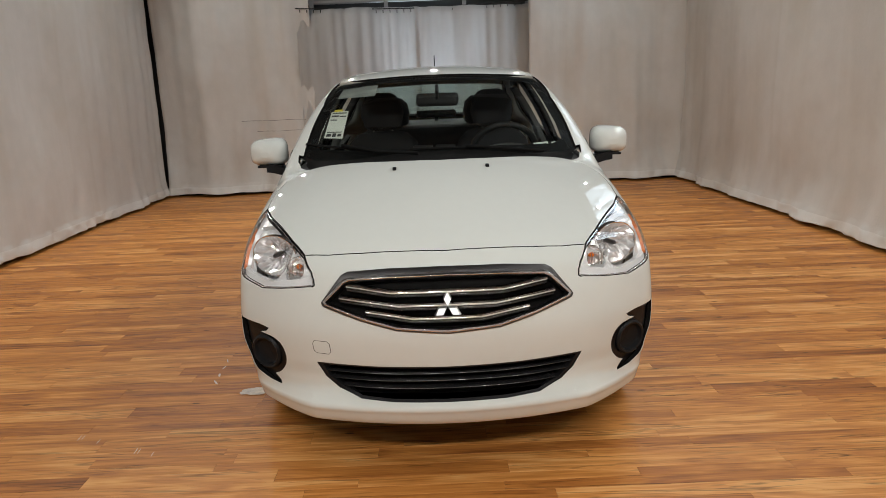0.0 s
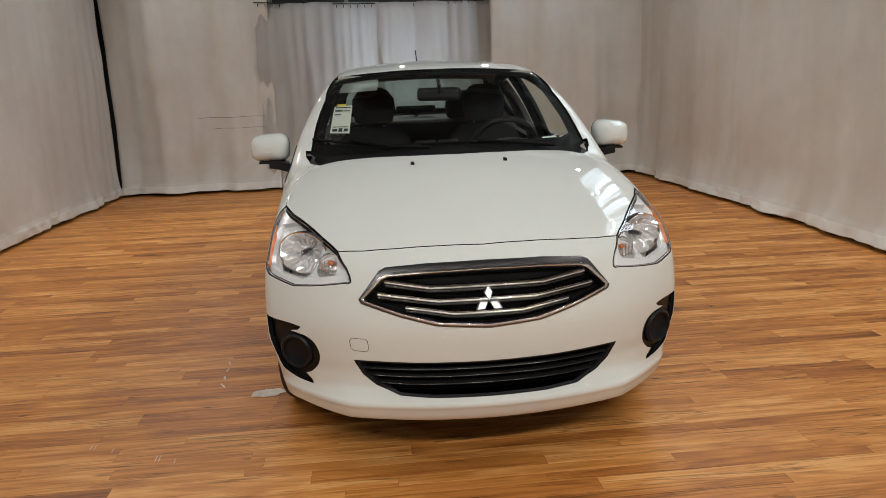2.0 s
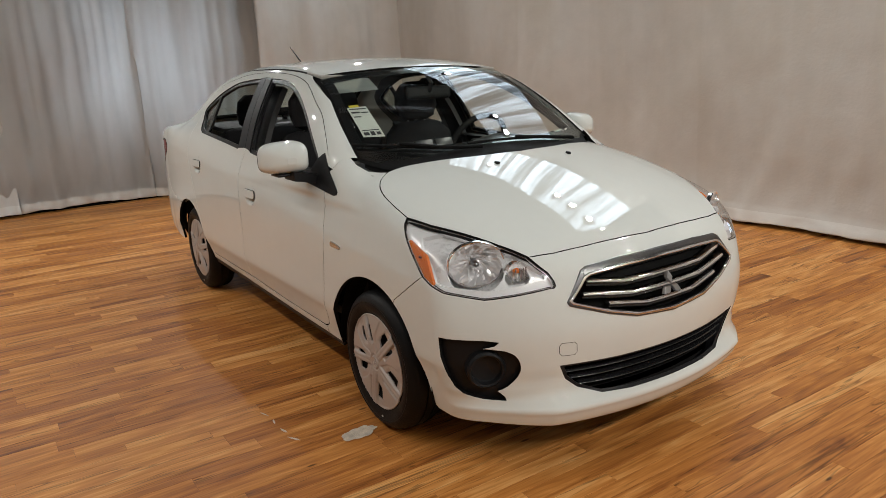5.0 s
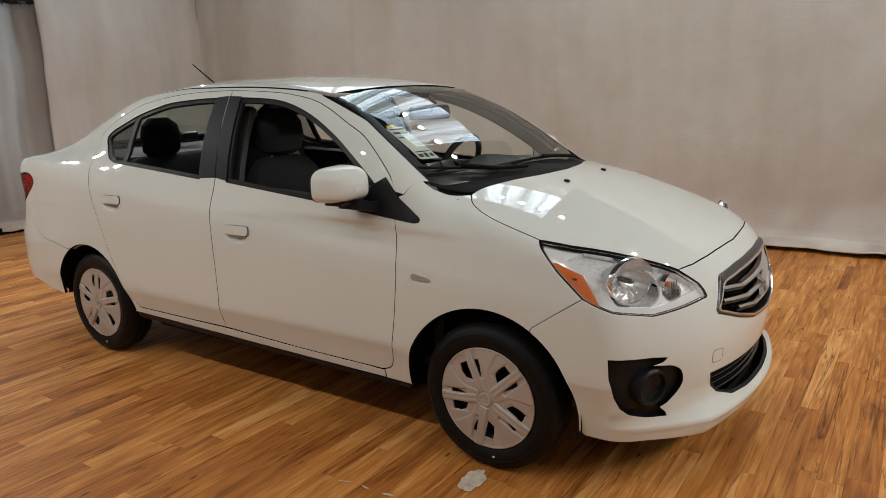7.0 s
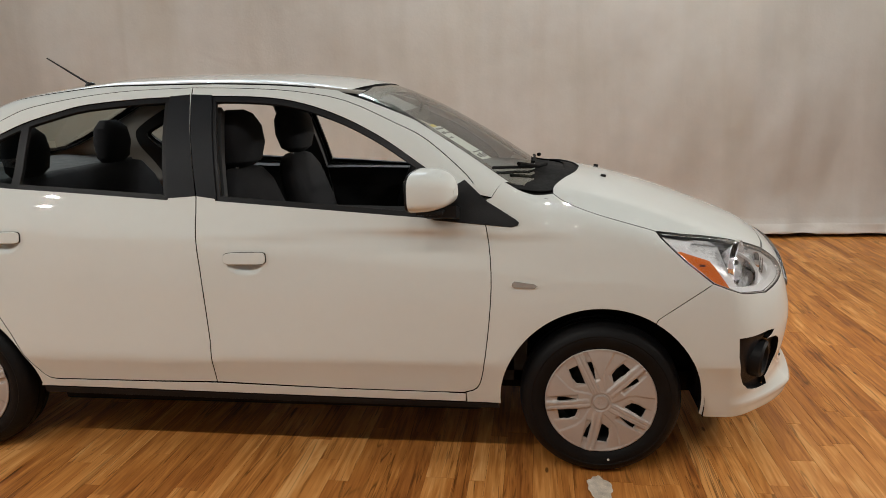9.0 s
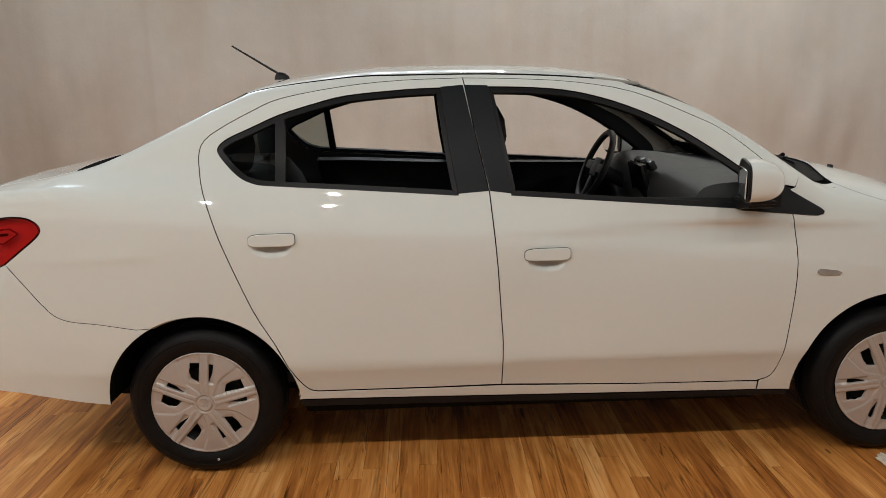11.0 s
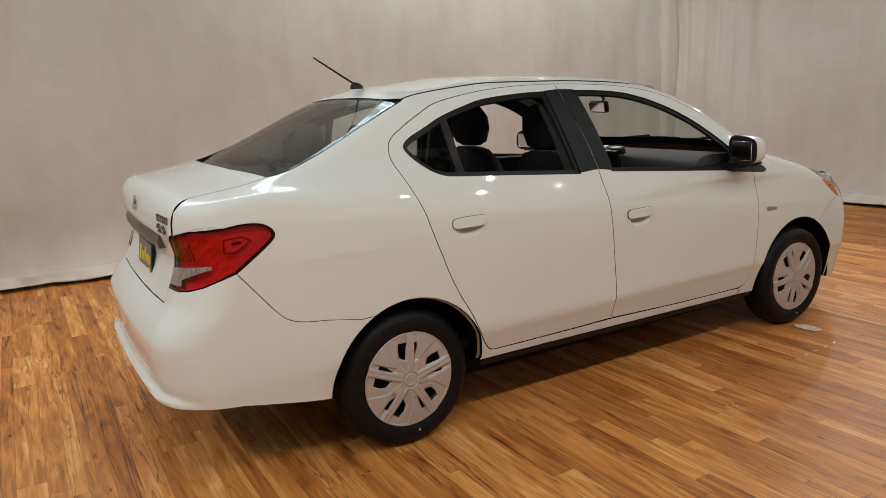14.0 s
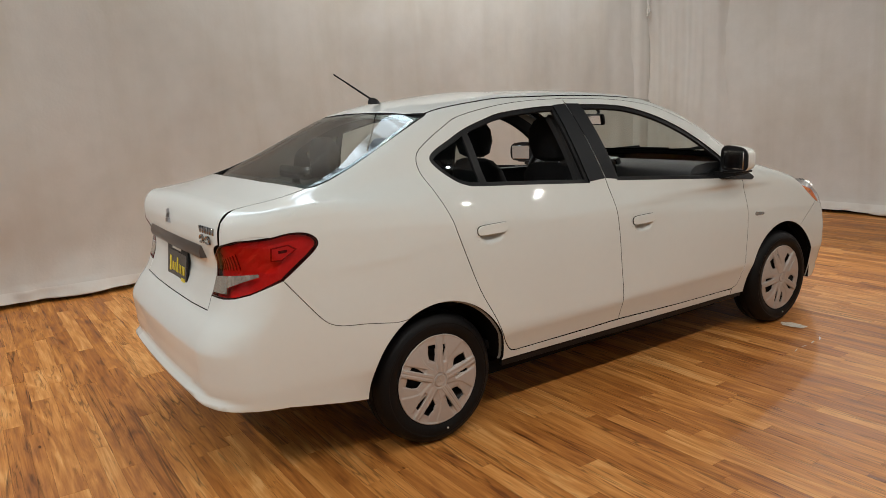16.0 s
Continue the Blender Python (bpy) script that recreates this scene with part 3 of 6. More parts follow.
def panel(name, proj, outline, holes, mat, parent, label="", gap=0.0030, step=0.022, lift=0.0, depth=0.018, fn=None, mirror=False, edge=0.0012):
    """A sheet of the body between its cut lines, with a rounded, turned-in edge. mirror: its twin on the other side too."""
    fn = fn or body
    v, f, loops = cut(proj, outline, holes, gap, step, fn)
    p = land(proj, v, fn)
    n = gradient(p, fn)
    p = p + lift * n
    a, b, c = p[f[:, 0]], p[f[:, 1]], p[f[:, 2]]
    if (np.cross(b - a, c - a) * n[f[:, 0]]).sum() < 0:
        f = f[:, ::-1]
    verts, norms, faces = [p], [n], [f.tolist()]
    count = len(p)
    if depth:
        for q in loops:
            o2 = outward(q)
            e = land(proj, q, fn)
            en = gradient(e, fn)
            far = land(proj, q + 0.002 * o2, fn) - e
            far -= (far * en).sum(1, keepdims=True) * en
            o = far / np.maximum(np.linalg.norm(far, axis=1, keepdims=True), 1e-6)
            e = e + lift * en
            rings = [(e, en), (e + 0.7 * edge * o - 0.3 * edge * en, (o + en) / 1.414), (e + edge * o - edge * en, o), (e + edge * o - depth * en, o)]
            m = len(q)
            for k, (rp, rn) in enumerate(rings):
                verts.append(rp)
                norms.append(rn)
                if k:
                    s = count + (k - 1) * m
                    quads = [(s + i, s + (i + 1) % m, s + m + (i + 1) % m, s + m + i) for i in range(m)]
                    i0 = quads[0]
                    allv = np.concatenate(verts)
                    w = np.cross(allv[i0[1]] - allv[i0[0]], allv[i0[3]] - allv[i0[0]])
                    if w @ (rn[0] if k > 1 else en[0] + o[0]) < 0:
                        quads = [t[::-1] for t in quads]
                    faces.append(quads)
            count += len(rings) * m
    verts, norms = np.concatenate(verts), np.concatenate(norms)
    slots = [0] * len(f)
    for k in range(1, len(faces)):
        slots += [1 if k % 3 == 0 else 0] * len(faces[k])
    faces = [t for group in faces for t in group]
    mats = [mat, gap_black] if mat is paint and depth else [mat]
    slots = slots if len(mats) > 1 else None
    ob = solid(name, verts, faces, mat, parent, label, norms, mats=mats, slots=slots)
    if mirror:
        flip = np.array([1, -1, 1])
        return ob, solid(name, verts * flip, [t[::-1] for t in faces], mat, parent, label, norms * flip, mats=mats, slots=slots)
    return ob


def ribbon(name, proj, outline, mat, parent, width=0.014, sink=0.013, mirror=False, step=0.02):
    """A dark strip that lies under a cut line."""
    q = fine(proj.flat(np.array(outline, float)), step)
    if area(q) < 0:
        q = q[::-1]
    o = outward(q)
    rows = []
    for w in (-width / 2, width / 2):
        e = land(proj, q + w * o)
        rows.append(e - sink * gradient(e, body))
    m = len(q)
    verts = np.concatenate(rows)
    faces = [(i, (i + 1) % m, m + (i + 1) % m, m + i) for i in range(m)]
    ob = solid(name, verts, faces, mat, parent)
    if mirror:
        solid(name, verts * np.array([1, -1, 1]), [t[::-1] for t in faces], mat, parent)
    return ob


# ---- the car ----
car = new("car")
tagged(car, label="white four-door saloon car with chrome grille parked on the wooden floor", category="car")

# cut lines, right half
B_LINE = [(-.285, 1.431), (-.252, 1.243), (-.208, 1.035), (-.186, .768), (-.171, .50), (-.175, .325)]
R_REAR = spline([(-.85, .322), (-.885, .335), (-.93, .40), (-.984, .516), (-1.056, .648), (-1.141, .869), (-1.175, .972), (-1.222, 1.10), (-1.240, 1.18), (-1.222, 1.235), (-1.157, 1.28), (-1.05, 1.335), (-.95, 1.375), (-.733, 1.411), (-.517, 1.428), (-.285, 1.431)], 3)
F_FRONT = spline([(-.285, 1.431), (-.084, 1.423), (.128, 1.406), (.335, 1.366), (.536, 1.28), (.653, 1.219), (.80, 1.095), (.835, 1.03), (.869, .913), (.884, .761), (.876, .601), (.850, .40), (.825, .325), (.775, .303)], 3)
F_WIN = [(-.197, 1.397), (-.05, 1.391), (.091, 1.377), (.215, 1.348), (.334, 1.306), (.44, 1.256), (.537, 1.2), (.69, 1.094), (.755, 1.035), (.77, .975), (.74, .95), (.645, .957), (.25, .990), (-.130, 1.021)]
R_WIN = [(-1.172, 1.205), (-1.15, 1.165), (-1.091, 1.112), (-1.04, 1.088), (-.98, 1.078), (-.715, 1.058), (-.318, 1.026), (-.346, 1.2), (-.368, 1.397), (-.494, 1.394), (-.71, 1.378), (-.83, 1.352), (-.956, 1.316), (-1.06, 1.272), (-1.14, 1.237)]
ARCH_F, ARCH_R = (1.265, .28, .355), (-1.262, .285, .345)
SEAM_F = [(1.637, .722), (1.458, .597)]
SEAM_R = [(-1.91, .832)] + [p[:2] for p in spline([(-1.80, .69, 0), (-1.757, .646, 0), (-1.70, .624, 0), (-1.60, .612, 0), (-1.47, .59, 0)], 4)]
HOOD_SIDE = [p[:2] for p in spline([(1.45, -.728, 0), (1.35, -.724, 0), (1.26, -.713, 0), (1.19, -.690, 0), (1.135, -.652, 0), (1.10, -.60, 0)], 4)]
HOOD_FRONT = [(1.935, 0), (1.926, -.15), (1.912, -.3), (1.893, -.42), (1.868, -.508)]
LAMP_TOP = [(1.868, -.508), (1.78, -.565), (1.65, -.635), (1.55, -.69), (1.45, -.728)]
LAMP_LOW = [(-.478, .738), (-.468, .712), (-.466, .694), (-.474, .688), (-.49, .688), (-.60, .672), (-.68, .662)]
LAMP_BACK = [(1.738, .683), (1.637, .722), (1.543, .798), (1.465, .873)]
TAIL_ARC = [(-.603, .957), (-.65, .968), (-.695, .980)]
TAIL_TOP = [p[:2] for p in spline([(-1.94, .991, 0), (-1.87, 1.0, 0), (-1.81, .994, 0), (-1.775, .973, 0), (-1.768, .948, 0), (-1.79, .922, 0), (-1.84, .884, 0)], 4)]
TAIL_LOW = [(-1.91, .832)]
TAIL_BASE = [(-.72, .783), (-.66, .765), (-.60, .757), (-.487, .752)]
TAIL_IN = [(-.487, .752), (-.498, .84), (-.535, .918), (-.603, .957)]

# roof, glass, bonnet
panel("roof", TOP, both(on_top([(.387, 0), (.372, -.3), (.346, -.498), (.316, -.529), (-.2, -.503), (-.7, -.497), (-1.09, -.510), (-1.125, -.4), (-1.14, 0)])), [], paint, car)
ws_half = [(0, 1.045), (-.3, 1.04), (-.58, 1.035), (-.645, 1.06), (-.628, 1.16), (-.583, 1.29), (-.543, 1.392), (-.3, 1.42), (0, 1.428)]


def on_upper(proj, pts):
    return [tuple(p) for p in land(proj, proj.flat(np.array([(0, y, z) for y, z in pts], float)), upper)]


ws_out = both(on_upper(FRONT, ws_half))
ws_in = both(on_upper(FRONT, [(0, 1.092), (-.3, 1.087), (-.54, 1.083), (-.592, 1.10), (-.580, 1.17), (-.538, 1.29), (-.500, 1.370), (-.3, 1.394), (0, 1.400)]))
windscreen = panel("windscreen", FRONT, ws_out, [], screen_glass, car, "clear windscreen with stickers", gap=.003, fn=upper, depth=0, lift=-.003)
windscreen.visible_shadow = False
panel("windscreen_border", FRONT, ws_out, [ws_in], gloss_black, car, "black printed border of the windscreen", gap=.002, fn=upper, depth=0, lift=-.006)
rg_half = [(0, 1.135), (-.35, 1.13), (-.5, 1.122), (-.575, 1.125), (-.603, 1.15), (-.597, 1.2), (-.562, 1.3), (-.527, 1.383), (-.4, 1.397), (0, 1.408)]
rg_out = both(on_upper(REAR, rg_half))
rg_in = both(on_upper(REAR, [(0, 1.155), (-.35, 1.15), (-.5, 1.145), (-.555, 1.155), (-.565, 1.2), (-.53, 1.29), (-.50, 1.365), (-.4, 1.375), (0, 1.385)]))
rear_glass = panel("rear_window", REAR, rg_out, [], rear_tint, car, "rear window glass", gap=.003, fn=upper, depth=0, lift=-.002)
rear_glass.visible_shadow = False
panel("rear_window_border", REAR, rg_out, [rg_in], gloss_black, car, "black printed border of the rear window", fn=upper, depth=0, lift=-.006)
hood_rear = [p[:2] for p in spline([(1.10, -.60, 0), (1.105, -.52, 0), (1.145, -.38, 0), (1.20, -.2, 0), (1.225, 0, 0)], 4)]
hood_out = both(on_top(HOOD_FRONT + LAMP_TOP[1:] + HOOD_SIDE[1:] + hood_rear[1:]))
bonnet = panel("bonnet", TOP, hood_out, [], paint, car, "white bonnet")
cowl_out = both(on_top([(1.245, 0), (1.22, -.2), (1.165, -.38), (1.115, -.54), (1.09, -.598), (.985, -.645), (.90, -.60), (.99, -.3), (1.02, 0)]))
panel("cowl", TOP, cowl_out, [], gap_black, car, "black plastic cowl below the windscreen", lift=-.016, depth=0)

# flank
fender_out = (on_side([(.785, .262), (.785, .303)]) + on_side(F_FRONT[::-1][1:-19]) + on_side([(.842, 1.005), (.885, 1.02), (.925, 1.068)])
              + on_top([(.975, -.672), (1.03, -.652), (1.10, -.603)] + HOOD_SIDE[::-1][1:]) + on_side([(1.465, .873), (1.543, .798)] + SEAM_F)
              + on_side(arc(*ARCH_F, 58.6, 184)) + on_side([(.905, .258)]))
panel("front_wing", FLANK, fender_out, [], paint, car, "white front wing", mirror=True, gap=.0024)
HANDLES = [(-.012, .810), (-.972, .890)]


def oval(cx, cz, a, b, n=36):
    return [(cx + a * math.cos(2 * math.pi * i / n), cz + b * math.sin(2 * math.pi * i / n)) for i in range(n)]


def dented(x, y, z):
    """The body with the finger wells behind the door handles."""
    v = body(x, y, z)
    for hx, hz in HANDLES:
        u = np.minimum(((x - hx) / .070) ** 2 + ((z - hz + .016) / .040) ** 2, 1)
        v = v + .032 * (1 - u) ** 1.3
    return v


# softened window corners
def eased(pts, keep):
    """The outline with a smooth run through all but the kept corners."""
    out, run = [], []
    for p in pts + [pts[0]]:
        run.append((*p, 0))
        if p in keep and len(run) > 1:
            out += [q[:2] for q in spline(run, 3)][:-1] if len(run) > 2 else [run[0][:2]]
            run = [(*p, 0)]
    return out


F_WIN = eased(F_WIN, {F_WIN[0], F_WIN[-1]})
R_WIN = eased(R_WIN[8:] + R_WIN[:8], {R_WIN[8], R_WIN[6]})
door_low = [(.70, .304), (.3, .309)]
f_door = on_side(F_FRONT + door_low + B_LINE[::-1][:-1])
doors_f = panel("front_door", FLANK, f_door, [on_side(F_WIN), on_side(oval(*HANDLES[0], .088, .056))], paint, car, "white front door with its window lowered", mirror=True)
r_door = on_side(R_REAR + B_LINE[1:] + [(-.4, .322)])
doors_r = panel("rear_door", FLANK, r_door, [on_side(R_WIN), on_side(oval(*HANDLES[1], .088, .056))], paint, car, "white rear door with its window lowered", mirror=True)
frame_out = (on_upper(FRONT, [(-.652, 1.062), (-.634, 1.16), (-.589, 1.29), (-.549, 1.394)]) + on_top([(.30, -.537), (-.2, -.511), (-.7, -.505), (-1.08, -.518)])
             + on_upper(REAR, [(-.535, 1.383), (-.569, 1.3), (-.604, 1.2), (-.611, 1.15), (-.60, 1.125)]) + on_top([(-1.717, -.604), (-1.82, -.606), (-1.93, -.603), (-1.99, -.603)])
             + on_rear([(-.607, 1.085), (-.610, 1.04), (-.606, .963)] + TAIL_ARC) + on_side(TAIL_TOP + TAIL_LOW + SEAM_R[1:]) + on_side(arc(*ARCH_R, 117, 3))
             + on_side([(-.925, .287), (-.4, .280), (.3, .270), (.782, .263), (.782, .300)] + door_low + [(-.175, .3225), (-.4, .3205)]) + on_side(R_REAR + F_FRONT[1:-18]) + on_side([(.885, 1.02), (.925, 1.065)]))
panel("body_side", FLANK, frame_out, [], paint, car, "white pillars, sill and rear quarter", mirror=True, gap=.0024)
sill_out = on_side([(-.92, .283), (-.4, .276), (.3, .266), (.90, .256), (.905, .232), (.3, .238), (-.4, .246), (-.915, .252)])
panel("sill_moulding", RIGHT, sill_out, [], trim_black, car, "black plastic sill moulding", mirror=True, lift=-.004)


def inset(pts, d):
    q = fine(np.array(pts, float), .02)
    if area(q) < 0:
        q = q[::-1]
    return [tuple(p) for p in q - d * outward(q)]


for ob_r, ob_l, win in ((*doors_f, F_WIN), (*doors_r, R_WIN)):
    ring = inset(win, .017)
    if win is F_WIN:
        holes = [ring]
    else:
        holes = [[p for p in ring if p[0] > -.940], [p for p in ring if p[0] < -.958]]
    a, b = panel("window_trim", RIGHT, on_side(win), [on_side(h) for h in holes], trim_black, ob_r, "black rubber window surround", gap=0, lift=-.006, depth=.014, mirror=True)
    b.parent = ob_l
    if win is R_WIN:
        a, b = panel("quarter_glass", RIGHT, on_side(holes[1]), [], tinted_glass, ob_r, "small fixed quarter glass", gap=-.004, lift=-.014, depth=0, mirror=True)
        b.parent = ob_l
        a.visible_shadow = b.visible_shadow = False
        film = [(-.2855, 1.405), (-.2545, 1.243), (-.2105, 1.037), (-.3185, 1.031), (-.3465, 1.2), (-.3685, 1.4)]
    else:
        film = [(-.2815, 1.405), (-.2495, 1.243), (-.2055, 1.037), (-.127, 1.026), (-.158, 1.2), (-.195, 1.401)]
    a, b = panel("pillar_film", RIGHT, on_side(film), [], pillar_black, ob_r, "satin black door pillar film", gap=.001, lift=.0015, depth=.004, mirror=True)
    b.parent = ob_l
sail = [(.79, 1.08), (.87, 1.005), (.950, .956), (.970, .944), (.980, .934), (.976, .926), (.955, .921), (.68, .947), (.70, 1.0), (.735, 1.05)]
a, b = panel("mirror_base", RIGHT, on_side(sail), [], trim_black, doors_f[0], "black plastic corner piece", gap=0, lift=.004, depth=.01, mirror=True)
b.parent = doors_f[1]

# nose
grille_half = [(0, .751), (-.2, .748), (-.345, .738), (-.367, .728), (-.440, .638), (-.434, .627), (-.30, .582), (-.18, .551), (0, .538)]
lower_half = [(0, .408), (-.25, .410), (-.474, .418), (-.445, .36), (-.40, .322), (-.318, .292), (-.2, .285), (0, .284)]
bulge = [p[:2] for p in spline([(-.655, .336, 0), (-.628, .352, 0), (-.604, .385, 0), (-.597, .425, 0), (-.611, .465, 0), (-.640, .487, 0), (-.675, .494, 0), (-.702, .498, 0)], 4)]
fog = on_side([(1.732, .529), (1.736, .46), (1.748, .39), (1.763, .348), (1.785, .322), (1.812, .309)]) + on_front([(-.685, .303), (-.630, .299), (-.633, .312)] + bulge + [(-.672, .508), (-.660, .521), (-.70, .527)])
grille_loop, lower_loop = both(on_front(grille_half)), both(on_front(lower_half))
nose_half = (on_top(HOOD_FRONT) + on_front(LAMP_LOW) + on_side(LAMP_BACK[:2] + SEAM_F[1:]) + on_side(arc(*ARCH_F, 58.4, -8, 14))
             + on_side([(1.64, .216), (1.75, .212)]) + on_front([(-.68, .212), (-.6, .206), (-.505, .199), (-.25, .194), (0, .193)]))
mirrored = [(x, -y, z) for x, y, z in fog]
front_bumper = panel("front_bumper", NOSE, both(nose_half), [grille_loop, lower_loop, fog, mirrored], paint, car, "white front bumper", step=.012, gap=.0018)
head_out = on_top(LAMP_TOP[::-1]) + on_front(LAMP_LOW) + on_side(LAMP_BACK)
lenses = panel("headlamp", NOSE, head_out, [], lamp_glass, car, "clear headlamp with chrome reflector and amber marker", mirror=True, gap=.003, depth=0)
for o in lenses:
    o.visible_shadow = False

# stern
stern_half = (on_rear([(0, .694), (-.3, .694), (-.497, .700)]) + on_rear(TAIL_BASE[::-1]) + on_side(SEAM_R) + on_side(arc(*ARCH_R, 117, 178, 14))
              + on_side([(-1.66, .306), (-1.85, .338), (-1.93, .352)]) + on_rear([(-.70, .362), (-.62, .366), (-.4, .360), (0, .358)]))
panel("rear_bumper", STERN, both(stern_half), [], paint, car, "white rear bumper", step=.013, gap=.0018)
trunk_half = (on_top([(-1.765, 0), (-1.758, -.25), (-1.735, -.45), (-1.715, -.60), (-1.82, -.603), (-1.93, -.600), (-1.99, -.600)])
              + on_rear([(-.605, 1.085), (-.608, 1.04), (-.602, .961), (-.533, .921), (-.496, .84), (-.485, .75), (-.495, .7005), (-.3, .6945), (0, .6945)]))
boot = panel("boot_lid", DECK, both(trunk_half), [], paint, car, "white boot lid", step=.02)
corner = on_rear([(-.612, 1.08), (-.612, 1.04), (-.608, .964)] + TAIL_ARC) + on_side([(-1.94, .993), (-1.88, 1.0), (-1.93, 1.05)])
panel("quarter_corner", STERN, corner, [], paint, car, "white corner above the tail lamp", gap=.002, lift=-.002, depth=0, step=.012, mirror=True)
tail_out = on_side(TAIL_TOP + TAIL_LOW) + on_rear(TAIL_BASE + TAIL_IN[1:-1] + TAIL_ARC)
tails = panel("tail_lamp", STERN, tail_out, [], red_glass, car, "red tail lamp with a clear reversing section", mirror=True, gap=.003)
for o in tails:
    o.visible_shadow = False

# dark strips under the cut lines
ribbon("seal", FLANK, f_door, gap_black, car, mirror=True)
ribbon("seal", FLANK, r_door, gap_black, car, mirror=True)
ribbon("seal", TOP, hood_out, gap_black, car)
ribbon("seal", DECK, both(trunk_half), gap_black, car)
ribbon("seal", NOSE, head_out, gap_black, car, mirror=True)
ribbon("seal", STERN, tail_out, gap_black, car, mirror=True)
ribbon("seal", FLANK, on_side([(1.637, .722), (1.482, .614), (1.480, .611), (1.634, .719)]), gap_black, car, mirror=True, width=.008)
roof_loop = both(on_top([(.385, 0), (.365, -.3), (.325, -.47), (.29, -.533), (-.2, -.507), (-.7, -.501), (-1.09, -.514), (-1.125, -.4), (-1.14, 0)]))
ribbon("roof_moulding", TOP, roof_loop, gap_black, car, width=.014, sink=.004)



ribbon("seal", FRONT, ws_out, gap_black, car, width=.026, sink=.008)
ribbon("seal", REAR, rg_out, gap_black, car, width=.022, sink=.008)

# handles and their wells
for (hx, hz), doors in zip(HANDLES, (doors_f, doors_r)):
    a, b = panel("handle_well", RIGHT, on_side(oval(hx, hz, .0905, .0585)), [], paint, doors[0], "", gap=0, step=.008, depth=0, fn=dented, mirror=True)
    b.parent = doors[1]
    def slab(w, h):
        ring = []
        for g in np.linspace(0, 2 * math.pi, 44, endpoint=False):
            c, q = math.cos(g), math.sin(g)
            ring.append((hx + w * math.copysign(abs(c) ** .35, c), hz + .007 + h * math.copysign(abs(q) ** .45, q) + (.003 * c if q > 0 else 0)))
        return on_side(ring)
    a, b = panel("handle_recess", RIGHT, slab(.0822, .0232), [], gap_black, doors[0], "dark gap round the handle", gap=0, lift=.0012, depth=0, step=.012, mirror=True)
    b.parent = doors[1]
    a, b = panel("door_handle", RIGHT, slab(.0775, .0185), [], paint, doors[0], "white painted door handle", gap=0, lift=.009, depth=.016, edge=.0035, step=.010, mirror=True)
    b.parent = doors[1]

# side repeater lamps
a, b = panel("side_repeater", RIGHT, on_side([(.957, .727), (.965, .733), (1.03, .724), (1.043, .717), (1.035, .710), (.965, .712), (.956, .718)]), [], clear_ribbed, car, "small clear side repeater lamp", gap=0, lift=.005, depth=.008, mirror=True, step=.008)

# tank and bumper details
ribbon("tow_cover_line", NOSE, on_front([(-.483, .492), (-.476, .503), (-.430, .501), (-.421, .492), (-.418, .463), (-.426, .453), (-.470, .456), (-.480, .465)]), gap_black, front_bumper, width=.0018, sink=-.0006)


def sweep(path, width, height, name, mat, parent, label="", bevel=.3, push=0.0):
    """A bar of the given section laid along points of the nose; width runs outward, height upward."""
    pts = np.array(path, float)
    n = gradient(pts, body)
    n[:, 2] = 0
    n /= np.linalg.norm(n, axis=1, keepdims=True)
    rings = []
    for p, m in zip(pts, n):
        ring = []
        for a, b in ((.6, -1), (.88, -.8), (1, -.4), (.97, .05), (.86, .45), (.6, .8), (.15, 1), (-1, 1), (-1, -1)):
            ring.append(tuple(p + m * (push + a * width / 2) + np.array([0, 0, b * height / 2])))
        rings.append(ring)
    bm = bmesh.new()
    loft(bm, rings)
    return part(name, bm, mat, parent, label)


def nose_line(pts):
    half = spline([(y, z, 0) for y, z in pts], 5)
    full = [(y, z) for y, z, _ in half] + [(-y, z) for y, z, _ in half[::-1][1:]]
    return on_front(full)


# radiator grille
grille = new("grille")
grille.parent = front_bumper
tagged(grille, label="chrome-framed black grille with three bars")
grille_hole = [(0, .727), (-.2, .723), (-.338, .714), (-.360, .705), (-.427, .641), (-.420, .632), (-.293, .589), (-.173, .559), (0, .547)]
outer_half = [(y * .998, z) for y, z in grille_half]
panel("chrome_frame", NOSE, both(on_front(outer_half)), [both(on_front(grille_hole))], satin_chrome, grille, "dark chrome grille frame", gap=.0, lift=.006, depth=.035, step=.012, edge=.004)
grown = [(y * 1.013, .640 + (z - .640) * 1.045) for y, z in grille_hole]
panel("chrome_edge", NOSE, both(on_front(grown)), [both(on_front(grille_hole))], chrome, grille, "bright chrome inner edge", gap=0, lift=.009, depth=.02, step=.012, edge=.003)
panel("grille_band", NOSE, both(on_front([(0, .748), (-.2, .745), (-.342, .735), (-.362, .725), (-.360, .714), (-.332, .723), (-.2, .733), (0, .737)])), [], satin_chrome, grille, "dark satin upper band", gap=0, lift=.0085, depth=.006, step=.012)
panel("grille_back", NOSE, both(on_front([(0, .752), (-.36, .742), (-.445, .638), (-.2, .55), (0, .538)])), [], gap_black, grille, "black grille backing", gap=0, lift=-.045, depth=0)
for pts in ([(-.352, .694), (-.30, .688), (-.205, .675), (-.18, .6745), (-.1, .675), (0, .676)], [(-.378, .655), (-.28, .644), (-.18, .632), (-.155, .6315), (-.08, .632), (0, .632)], [(-.285, .611), (-.2, .600), (-.125, .5885), (-.10, .588), (-.05, .588), (0, .588)]):
    line = nose_line(pts)
    sweep(line, .030, .0135, "grille_bar", chrome, grille, "chrome grille bar", push=-.014)
    sweep([(x, y, z - .013) for x, y, z in line], .03, .014, "bar_underside", gloss_black, grille, push=-.022)


